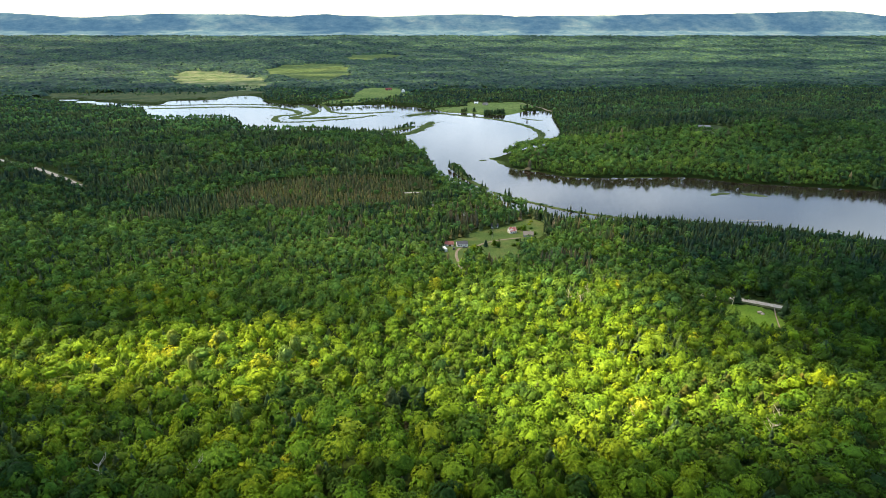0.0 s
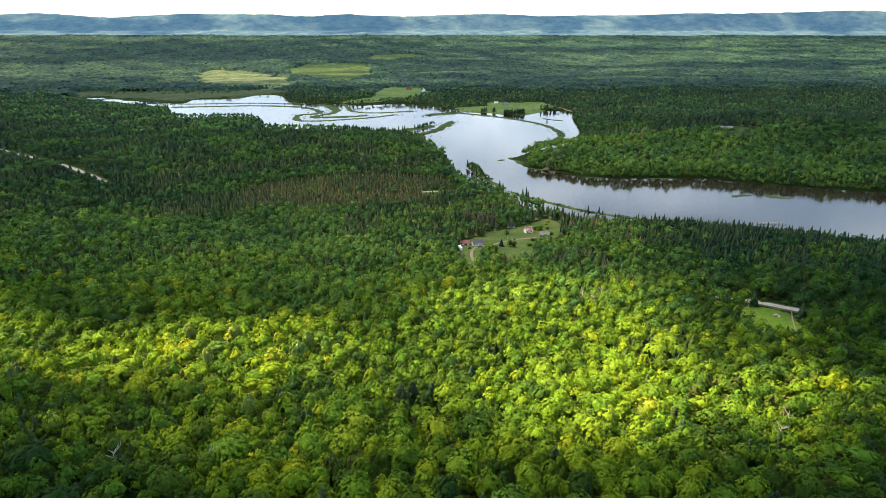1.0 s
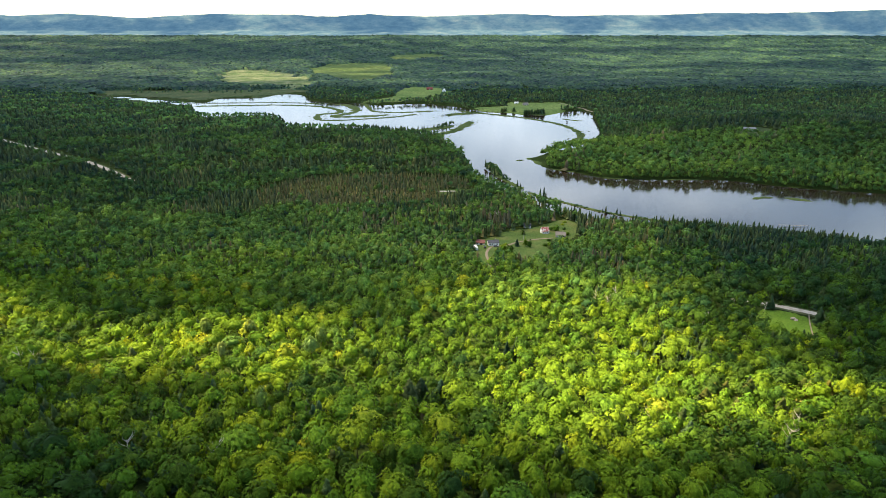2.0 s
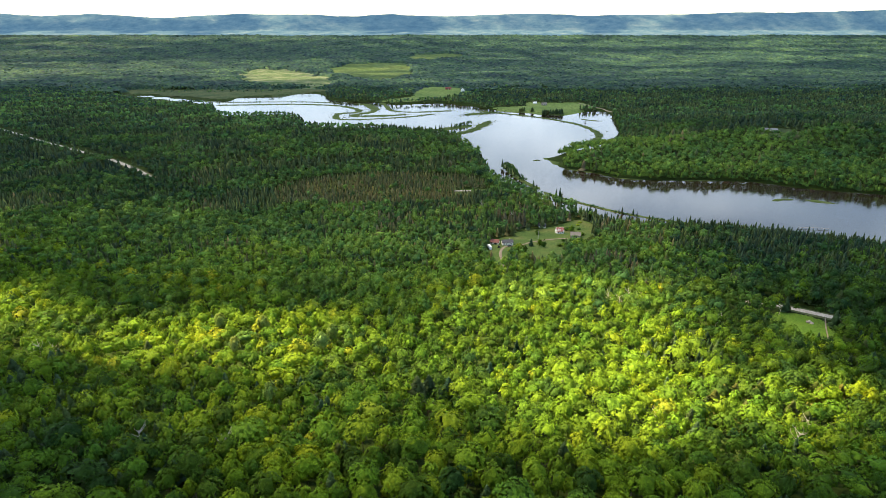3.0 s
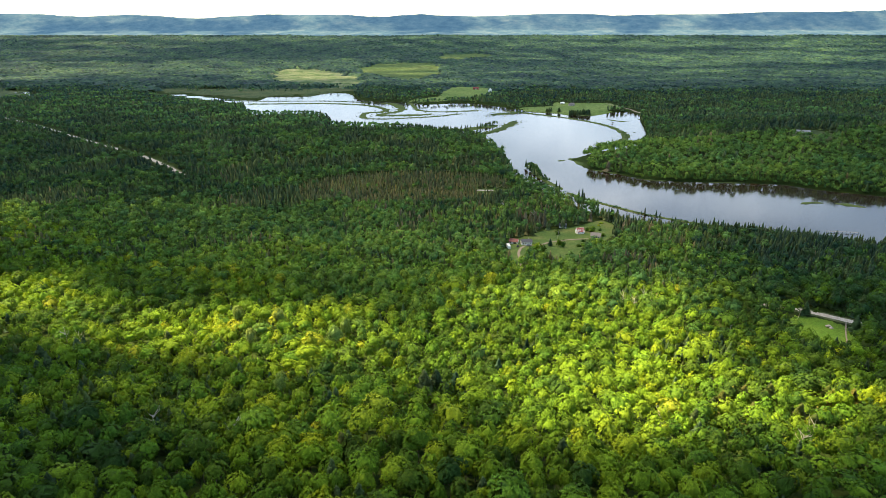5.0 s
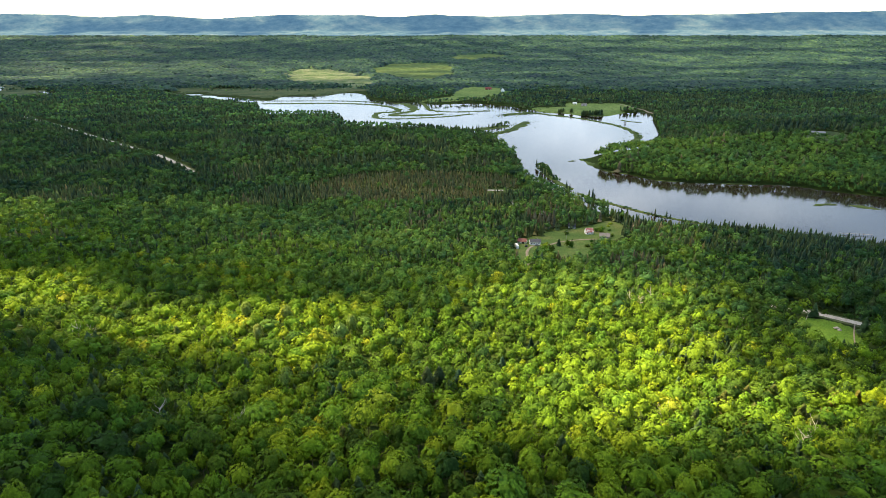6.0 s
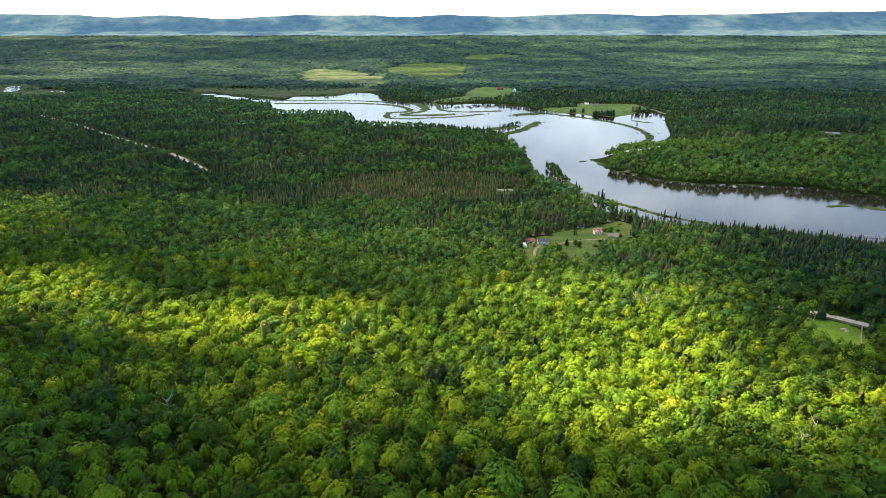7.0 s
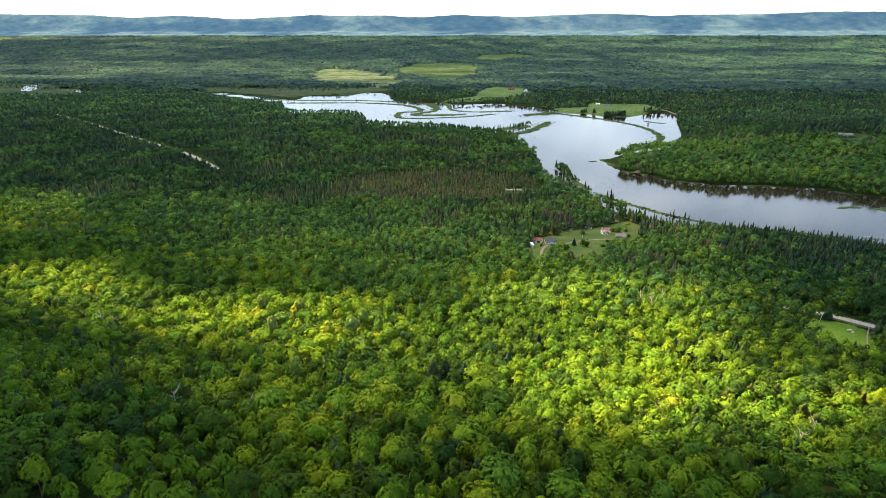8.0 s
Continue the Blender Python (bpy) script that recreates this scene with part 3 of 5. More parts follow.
def crown_template(seed, lobes, rounds, rough, cards, size, floor=-0.45, core=0.76, blades=5):
    """A hardwood crown about 1 in radius round nought: lobes that bulge, a torn leafy skin, loose sprays."""
    rng = np.random.default_rng(seed)
    c = rng.normal(0, 1, (lobes, 3))
    c[:, 2] = np.abs(c[:, 2]) * 0.8 - 0.1
    c /= np.linalg.norm(c, axis=1)[:, None]
    reach, width = rng.uniform(0.62, 1.16, lobes), rng.uniform(0.28, 0.52, lobes) * min(1.0, (13 / lobes) ** 0.5)
    d, f = ball(rounds)
    turn = Matrix.Rotation(rng.uniform(0, 6.28), 3, "Z")
    d = d @ np.array(turn)

    def skin(d):
        gap = np.arccos(np.clip(d @ c.T, -1, 1))
        return np.maximum(0.5, (reach[None] * np.cos(np.clip(gap / width[None] * 0.62, 0, 1.35)) ** 0.5).max(1))

    v = d * (skin(d) * (1 + rough * rng.uniform(-1, 1, len(d))))[:, None] + rough * 0.35 * rng.normal(0, 1, d.shape)
    f = f[(d[f][:, :, 2].mean(1) > floor)]
    def facing(d):
        """The way the lobed skin looks, from its slope along two tangents."""
        d = d / np.linalg.norm(d, axis=1)[:, None]
        a = np.cross(d, [0.3, 0.5, 0.81])
        a /= np.linalg.norm(a, axis=1)[:, None] + 1e-9
        b = np.cross(d, a)
        unit = lambda p: p / np.linalg.norm(p, axis=1)[:, None]
        ga, gb = ((skin(unit(d + 0.12 * t)) - skin(unit(d - 0.12 * t))) / 0.24 for t in (a, b))
        return unit(skin(d)[:, None] * d - 0.8 * (ga[:, None] * a + gb[:, None] * b))

    taper = lambda p: p * np.column_stack([1 - 0.3 * np.clip(p[:, 2], 0, 1)] * 2 + [np.ones(len(p))])
    if not cards:
        return taper(v), f, dome_normals(v, f, facing(v))
    v *= core
    e = rng.normal(0, 1, (cards, 3))
    e[:, 2] = np.abs(e[:, 2]) - 0.3
    e /= np.linalg.norm(e, axis=1)[:, None]
    v, f = join([(v, f), tufts(e * (skin(e) * rng.uniform(0.88, 0.98, cards))[:, None], e, size, rng, blades)])
    return taper(v), f, dome_normals(v, f, facing(v))


def spruce_template(seed, tiers, sides, cards=0):
    """A pointed conifer, 1 high, of ragged drooping tiers; its foot about 0.17 in radius."""
    rng = np.random.default_rng(seed)
    rings = []
    for k in range(tiers):
        f = k / tiers
        r = 0.19 * (1 - f) ** 0.85 + 0.012
        rings.append((0.1 + 0.86 * f, r))
        rings.append((0.1 + 0.86 * (f + 0.55 / tiers), r * 0.5))
    v = []
    for k, (z, r) in enumerate(rings):
        a = 2 * np.pi * (np.arange(sides) + 0.5 * (k % 4 > 1)) / sides + rng.uniform(-0.3, 0.3, sides)
        rr = r * rng.uniform(0.62, 1.3, sides) if k % 2 == 0 else r * rng.uniform(0.7, 1.1, sides)
        v.append(np.column_stack([rr * np.cos(a), rr * np.sin(a), z - (rr - r) * 0.8 + rng.uniform(-0.02, 0.02, sides)]))
    v.append(np.array([[rng.uniform(-0.01, 0.01), 0, 1.0]]))
    f = []
    for k in range(len(rings) - 1):
        for i in range(sides):
            p, q = k * sides + i, k * sides + (i + 1) % sides
            f += [(p, q, q + sides), (p, q + sides, p + sides)]
    top = (len(rings) - 1) * sides
    f += [(top + i, top + (i + 1) % sides, top + sides) for i in range(sides)]
    v, f = np.vstack(v), np.array(f)
    if not cards:
        return v, f
    z = rng.uniform(0.12, 0.95, cards)
    a = rng.uniform(0, 6.28, cards)
    e = np.column_stack([np.cos(a), np.sin(a), 0 * a - 0.75])
    r = 0.19 * (1 - (z - 0.1) / 0.86) ** 0.85
    p = np.column_stack([r * np.cos(a), r * np.sin(a), z])
    return join([(v, f), sprays(p, e, 0.03, rng)])


def set_normals(me, n):
    me.attributes.new("custom_normal", "FLOAT_VECTOR", "POINT").data.foreach_set("vector", np.ascontiguousarray(n, np.float32).ravel())
    return me


def crown_mesh(name, template, material):
    v, f, n = template
    return set_normals(leaf_mesh(name, v, f, None, material), n)


def leaf_mesh(name, verts, tris, tone, material):
    me = bpy.data.meshes.new(name)
    me.vertices.add(len(verts))
    me.vertices.foreach_set("co", np.ascontiguousarray(verts, np.float32).ravel())
    me.loops.add(3 * len(tris))
    me.loops.foreach_set("vertex_index", np.ascontiguousarray(tris, np.int32).ravel())
    me.polygons.add(len(tris))
    me.polygons.foreach_set("loop_start", np.arange(0, 3 * len(tris), 3, dtype=np.int32))
    if tone is not None:
        at = me.attributes.new("tone", "FLOAT", "FACE")
        at.data.foreach_set("value", np.ascontiguousarray(tone, np.float32))
    me.materials.append(material)
    me.update(calc_edges=True)
    return me


def quads_mesh(name, corners, tone, material):
    i = np.arange(0, len(corners), 4)[:, None]
    return leaf_mesh(name, corners, np.vstack([i + [0, 1, 2], i + [0, 2, 3]]), tone, material)


def grove(name, templates, x, y, z, wide, high, tone, material, label, category, large=None, domed=False):
    """Many trees in one mesh, each a turned and stretched copy of a template."""
    rng = np.random.default_rng(len(x))
    which = rng.integers(0, len(templates), len(x))
    if large is not None:                  # the last third of the templates is for broad crowns
        small = 2 * len(templates) // 3
        which = np.where(large, small + which % (len(templates) - small), which % small)
    vs, fs, ns, tones_, n = [], [], [], [], 0
    for k, (q, tri, *soft) in enumerate(templates):
        s = which == k
        m = int(s.sum())
        if not m:
            continue
        a = rng.uniform(0, 2 * np.pi, m)
        c, sn = np.cos(a)[:, None], np.sin(a)[:, None]
        oval = rng.uniform(0.78, 1.24, m)[:, None]
        px = (q[None, :, 0] * c * oval - q[None, :, 1] * sn) * wide[s][:, None] + x[s][:, None]
        py = (q[None, :, 0] * sn * oval + q[None, :, 1] * c) * wide[s][:, None] + y[s][:, None]
        pz = q[None, :, 2] * high[s][:, None] + z[s][:, None]
        vs.append(np.stack([px, py, pz], -1).reshape(-1, 3))
        if domed:
            d = soft[0]
            flat = (high[s] / wide[s])[:, None]
            m3 = np.stack([d[None, :, 0] * c - d[None, :, 1] * sn, d[None, :, 0] * sn + d[None, :, 1] * c, d[None, :, 2] / flat], -1).reshape(-1, 3)
            ns.append(m3 / np.linalg.norm(m3, axis=1)[:, None])
        fs.append((tri[None] + (np.arange(m) * len(q))[:, None, None]).reshape(-1, 3) + n)
        tones_.append(np.repeat(tone[s], len(tri)))
        n += m * len(q)
    me = leaf_mesh(name, np.vstack(vs), np.vstack(fs), np.concatenate(tones_), material)
    if domed:
        set_normals(me, np.vstack(ns))
    return tagged(new(name, me), label, category, kind="stuff")


PLANTATION = smooth_line([(-190, 735), (-20, 720), (60, 770), (85, 860), (20, 900), (-120, 890), (-220, 830)], True)


def scatter(y0, y1, space, seed):
    """Tree feet on a loose grid in the valley's wedge, off water, fields and roads."""
    rng = np.random.default_rng(seed)
    half = 0.93 * y1 + 60
    gx_, gy_ = np.meshgrid(np.arange(-half, half, space), np.arange(y0, y1, space))
    x = gx_.ravel() + rng.uniform(-0.45, 0.45, gx_.size) * space
    y = gy_.ravel() + rng.uniform(-0.45, 0.45, gx_.size) * space
    ok = (x > -0.84 * y - 55) & (x < 0.92 * y + 55)
    x, y = x[ok], y[ok]
    ok = np.ones(len(x), bool)
    if y1 > 400:
        shore = away(LAKE, x, y, True)
        ok &= ~inside(LAKE, x, y) & (shore > np.where((x < -330) & (y > 1780), 42, 2)) & (np.hypot((x - 196) / 28, (y - 1022) / 62) > 1)
    stray = (rng.uniform(0, 1, len(x)) < 0.16) & (x < -330) & (y > 2010) & (y < 2240)
    for c in CLEAR:
        ok &= ~inside(c, x, y) | stray
    for line, gap in CUTS:
        ok &= away(line, x, y) > gap
    return x[ok], y[ok], rng


def packed(x, y, r, rng):
    """Which trees have room: broad crowns first, each with a little space round it."""
    order = np.argsort(-r + 0.4 * rng.normal(0, 1, len(r)))
    cell = {}
    keep = np.zeros(len(x), bool)
    for i in order:
        u, v = int(x[i] // 12), int(y[i] // 12)
        if all((x[i] - a) ** 2 + (y[i] - b) ** 2 > (0.69 * (r[i] + c)) ** 2
               for p in (u - 1, u, u + 1) for q in (v - 1, v, v + 1) for a, b, c in cell.get((p, q), ())):
            keep[i] = True
            cell.setdefault((u, v), []).append((x[i], y[i], r[i]))
    return keep


def needle_share(x, y):
    """How likely a tree is a conifer."""
    n = waves(x, y, 160, 14)
    p = np.where(y < 480, 0.035 + 0.2 * np.clip(n - 0.25, 0, 1), 0.28 + 0.6 * n)
    p = np.where((x < 60) & (y > 560) & (y < 1400), np.where(x < -150, np.where(y > 760, 0.44, 0.1), np.where(y > 690, 0.45, 0.16)) + np.where(y > 700, 1.3, 0.35) * n, p)
    p = np.where((x > 90) & (y > 380) & (y < 700), np.where((x + 0.9 * y > 715 + 40 * n) & (x > 150), 0.75, 0.1) + 0.3 * n, p)
    p = np.where((x > -60) & (x < 230) & (y > 590) & (y < 720), 0.62 + 0.4 * n, p)
    p = np.where((x > -80) & (x < 180) & (y > 470) & (y <= 590), 0.3 + 0.5 * n, p)
    p = np.where((x < -0.42 * y) & (y > 780) & (y < 1700), 0.46 + 1.2 * n, p)
    p = np.where((x > 180) & (y > 780) & (y < 1300), 0.04 + 0.1 * n, p)
    p = np.where((x > 150) & (y > 1130) & (y < 2000), 0.6 + 0.6 * n, p)
    p = np.where(y > 2000, 0.06 + 0.3 * n, p)
    p = np.where(((x < -80) & (y < 270)) | ((x > 125) & (y < 200)), 0.2 + 0.35 * n, p)
    p = np.maximum(p, 0.85 * np.exp(-((x - 134) / 24) ** 2 - ((y - 288) / 18) ** 2))
    return np.where(inside(PLANTATION, x, y), 0.97, p)


def tones(x, y, rng, light_bias=0.0):
    # Stand tones by place, with sunlit parts and dim view edges painted in.
    light_bias = light_bias + np.where((x > 150) & (y > 780) & (y < 1120), 0.4 - 0.4 * np.clip((x - 480) / 320, 0, 1), 0.0) - np.where((x < -150) & (y > 700) & (y < 1900), np.where(y > 950, 0.06, 0.03), 0.0) - np.where((x > 150) & (y > 1150) & (y < 2000), 0.14, 0.0) + np.where((y > 400) & (y < 720) & (x < 0.42 * y), np.where(x > -200, 0.16, 0.0), 0.0) - np.where((x > 0.5 * y) & (y > 220) & (y < 700), 0.2, 0.0) - np.where((np.where(y > 740, np.abs(x), x) > 0.42 * y) & (y > 320) & (y < 1500), 0.16, 0.0)
    return np.clip(0.42 + light_bias + 0.2 * waves(x, y, 120, 16) + rng.normal(0, 1, len(x)) * np.where(y < 900, 0.21, 0.15), 0, 0.95 + 0.05 * (y < 420))


def wood(y0, y1, space, seed, broad, needle, leaves, label):
    x, y, rng = scatter(y0, y1, space, seed)
    scale = min(space / 5.6, 1.5)
    con = rng.uniform(0, 1, len(x)) < needle_share(x, y)
    big = rng.beta(0.9, 3.0, len(x))
    if y1 <= 900:
        keep = packed(x, y, np.where(con, np.where(inside(PLANTATION, x, y), 1.35, 1.75), 1.8 + 5.2 * big), rng)
        x, y, con, big = x[keep], y[keep], con[keep], big[keep]
    z = ground_height(x, y)
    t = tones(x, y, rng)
    t = np.where(con & inside(PLANTATION, x, y), 0.68 + 0.24 * rng.uniform(0, 1, len(x)), t)
    b = ~con
    tower = np.where((x > 150) & (y > 700) & (y < 1150), 1.35, 1.0)
    wide = (1.8 + 5.2 * big) * 1.12 * max(1, scale)
    tall = (8.5 + 7 * big + rng.uniform(-1.2, 2.6, len(x))) * tower
    high = (2.6 + 3.2 * big + 0.12 * tall) * (1 + 0.2 * (scale - 1))
    # Farther trees take the leaf colours with more haze painted in.
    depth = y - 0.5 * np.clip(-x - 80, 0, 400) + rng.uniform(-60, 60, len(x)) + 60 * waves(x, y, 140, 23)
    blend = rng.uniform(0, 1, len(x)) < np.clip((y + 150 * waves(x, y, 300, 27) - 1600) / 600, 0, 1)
    for pick, mat in ((b & (depth < 375), M_LEAF_WOOD), (b & (depth >= 375) & (depth < 500), M_LEAF_HALF_HAZY), (b & (depth >= 500) & ~blend, leaves), (b & (depth >= 500) & blend, M_LEAF_FAR_HAZY)):
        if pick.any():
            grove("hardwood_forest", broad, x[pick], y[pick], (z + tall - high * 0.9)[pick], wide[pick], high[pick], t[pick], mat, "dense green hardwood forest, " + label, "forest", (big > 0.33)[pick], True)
    th = np.where(y < 430, rng.uniform(9, 13.5, len(x)), rng.uniform(8.5, 14.5, len(x))) * tower * (1 + 0.1 * (scale - 1))
    th = th * np.where(inside(PLANTATION, x, y), 0.72, 1.0)
    fat = th * rng.uniform(0.9, 1.4, len(x)) * max(1, scale) * np.where(y < 430, 1.25, 1.0)
    grove("conifer_forest", needle, x[con], y[con], z[con], fat[con], th[con], t[con] * (0.8 if y0 > 1900 else 1.0), M_NEEDLE_FAR_HAZY if y0 > 1900 else M_NEEDLE_NEAR if y0 < 400 else M_NEEDLE_WOOD, "dark spruce and fir trees, " + label, "forest")


def part(name, me, parent, label=""):
    ob = new(name, me)
    ob.parent = parent
    return tagged(ob, label)


def limb(a, b, r0, r1, sides=6):
    a, b = Vector(a), Vector(b)
    q = (b - a).to_track_quat("Z", "Y").to_matrix()
    out = []
    ring = [Vector((math.cos(2 * math.pi * i / sides), math.sin(2 * math.pi * i / sides), 0)) for i in range(sides)]
    for i in range(sides):
        u, v = ring[i], ring[(i + 1) % sides]
        out += [a + q @ (u * r0), a + q @ (v * r0), b + q @ (v * r1), b + q @ (u * r1)]
    return [tuple(p) for p in out]


def trunk_mesh(seed, height, dead=False):
    rng = random.Random(seed)
    q = limb((0, 0, 0), (0.1, 0.05, height * 0.75), 0.2, 0.08)
    for k in range(9 if dead else 6):
        a, z = rng.uniform(0, 6.28), height * rng.uniform(0.35, 0.72)
        o = Vector((math.cos(a), math.sin(a), rng.uniform(0.5, 1.0)))
        tip = Vector((0, 0, z)) + o * rng.uniform(1.4, 2.6)
        q += limb((0, 0, z), tip, 0.09, 0.04, 4)
        q += limb(tip, tip + Vector((rng.uniform(-0.8, 0.8), rng.uniform(-0.8, 0.8), 1.0)), 0.04, 0.015, 3)
    return quads_mesh("trunk", np.array(q), None, M_DEAD if dead else M_BARK)


NEAR_EDGE = 178.0
hard_kinds = [(crown_mesh("crown", crown_template(300 + k, 13, 1, 0.12, 165 if k < 5 else 330, 0.17 if k < 5 else 0.11, -0.2, 0.7), M_LEAF), trunk_mesh(k, 9)) for k in range(8)]
pale_kinds, gold_kinds = ([(crown_mesh("crown", crown_template(360 + k, 16, 1, 0.12, 240, 0.14, -0.3, 0.78), m), trunk_mesh(k, 9)) for k in range(3)] for m in (M_PALE, M_GOLD))
olive_kinds = [(leaf_mesh("needles", *spruce_template(580 + k, 9, 8, 120), None, M_OLIVE), trunk_mesh(50 + k, 9)) for k in range(4)]
soft_kinds = [(leaf_mesh("needles", *spruce_template(500 + k, 11, 11, 200), None, M_NEEDLE), trunk_mesh(50 + k, 9)) for k in range(4)]
slim_kinds = [(leaf_mesh("needles", *spruce_template(520 + k, 8, 7, 30), None, M_NEEDLE), trunk_mesh(50 + k, 9)) for k in range(4)]
grey_kinds = [(leaf_mesh("needles", *spruce_template(560 + k, 8, 7, 60), None, M_DYING), trunk_mesh(50 + k, 9)) for k in range(4)]
bush_kinds = [crown_mesh("leaves", crown_template(340 + k, 7, 1, 0.14, 40, 0.3), M_LEAF) for k in range(4)]
dead_kinds = [trunk_mesh(70 + k, 11, True) for k in range(3)]


def foot(x, y, turn=0.0):
    return pose(x, y, float(ground_height([x], [y])[0]), 0, 0, turn)


def hardwood(x, y, r, wide, tall, high, label="leafy green hardwood tree in the forest canopy", group="hardwoods on the slope", kinds=None):
    tree = tagged(new("hardwood_tree"), label, "tree", group)
    crown, trunk = hard_kinds[r.randrange(5) if wide < 4.2 else 5 + r.randrange(3)] if kinds is None else kinds[r.randrange(3)]
    tree.matrix_world = foot(x, y, r.uniform(0, 360))
    c = part("crown", crown, tree)
    c.location, c.scale = (0, 0, tall - high * 0.85), (wide * r.uniform(0.85, 1.3), wide * r.uniform(0.75, 1.05), high)
    part("trunk", trunk, tree).scale = (1, 1, tall / 11)
    return tree


def spruce(x, y, r, tall, fat=1.0, label="dark green spruce among hardwoods", group="spruces on the slope", kinds=soft_kinds, name="spruce_tree"):
    tree = tagged(new(name), label, "tree", group)
    needles, trunk = kinds[r.randrange(4)]
    tree.matrix_world = foot(x, y, r.uniform(0, 360))
    part("needles", needles, tree).scale = (tall * fat, tall * fat, tall)
    part("trunk", trunk, tree).scale = (0.7, 0.7, tall / 12)
    return tree


def bush(x, y, r, wide, high, label="rounded green bush on the lawn"):
    thing = tagged(new("bush", bush_kinds[r.randrange(4)]), label, "bush", "bushes round the houses")
    thing.matrix_world = foot(x, y, r.uniform(0, 360)) @ Matrix.Translation((0, 0, high * 0.5)) @ Matrix.Diagonal((wide, wide, high, 1))
    return thing


def snag(x, y, r, tall, label="bleached dead tree with bare limbs"):
    thing = tagged(new("dead_tree", dead_kinds[r.randrange(3)]), label, "dead tree", "dead trees")
    thing.matrix_world = foot(x, y, r.uniform(0, 360)) @ Matrix.Diagonal((1.2, 1.2, tall / 8.2, 1))
    return thing


x, y, rng = scatter(122, NEAR_EDGE, 3.6, 77)
con = rng.uniform(0, 1, len(x)) < needle_share(x, y)
size_of = rng.beta(0.9, 2.6, len(x))
ok = packed(x, y, np.where(con, 2.0, 1.9 + 5.2 * size_of), rng)
x, y, con, size_of = x[ok], y[ok], con[ok], size_of[ok]
z = ground_height(x, y)
count = 0
rest = []
for i in np.argsort(np.hypot(x, y)):
    r = random.Random(int(i) + 900)
    if con[i]:
        spruce(x[i], y[i], r, r.uniform(9.5, 13), 1.6)
    elif count < 290:
        count += 1
        big = size_of[i]
        tall = 8.5 + 7 * big + r.uniform(-1.2, 2.6)
        hardwood(x[i], y[i], r, 1.12 * (1.9 + 5.2 * big), tall, 2.6 + 3.4 * big + 0.12 * tall)
    else:
        rest.append(i)
MID_BROAD = [crown_template(20 + k, 10, 1, 0.12, 48, 0.24, -0.1, 0.68, 4) for k in range(8)] + [crown_template(30 + k, 15, 1, 0.12, 130, 0.14, -0.1, 0.68, 4) for k in range(4)]
MID_NEEDLE = [spruce_template(40 + k, 8, 8, 20) for k in range(6)]
rest = np.array(rest, int)
if len(rest):
    rr = np.random.default_rng(3)
    tall = rr.uniform(9, 14, len(rest))
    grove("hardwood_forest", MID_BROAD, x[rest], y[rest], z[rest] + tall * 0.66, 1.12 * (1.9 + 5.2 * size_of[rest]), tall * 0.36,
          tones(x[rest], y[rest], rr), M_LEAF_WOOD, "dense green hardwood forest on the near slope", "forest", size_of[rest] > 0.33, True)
wood(NEAR_EDGE, 430, 3.7, 101, MID_BROAD, MID_NEEDLE, M_LEAF_HAZY, "covering the near slope")
wood(430, 900, 4.2, 102, [crown_template(60 + k, 6, 1, 0.15, 11, 0.45, 0.05, 0.74, 4) for k in range(8)] + [crown_template(70 + k, 9, 1, 0.15, 30, 0.28, 0.05, 0.74, 4) for k in range(4)], [spruce_template(80 + k, 3, 4, 4) for k in range(6)], M_LEAF_HAZY, "along the river")
wood(900, 1300, 9.0, 105, [crown_template(100 + k, 5, 1, 0.18, 12, 0.36, -0.1, 0.84, 4) for k in range(10)], [spruce_template(110 + k, 3, 4, 2) for k in range(6)], M_LEAF_HAZY, "across the river")
wood(1300, 2230, 9.6, 103, [crown_template(120 + k, 4, 1, 0.16, 0, 0, 0.0) for k in range(10)], [spruce_template(140 + k, 2, 4) for k in range(6)], M_LEAF_HAZY, "beyond the river")
wood(2230, 4450, 28.0, 104, [crown_template(160 + k, 3, 1, 0.2, 0, 0, 0.0) for k in range(10)], [spruce_template(180 + k, 1, 4) for k in range(6)], M_LEAF_FAR_HAZY, "on the far plain")


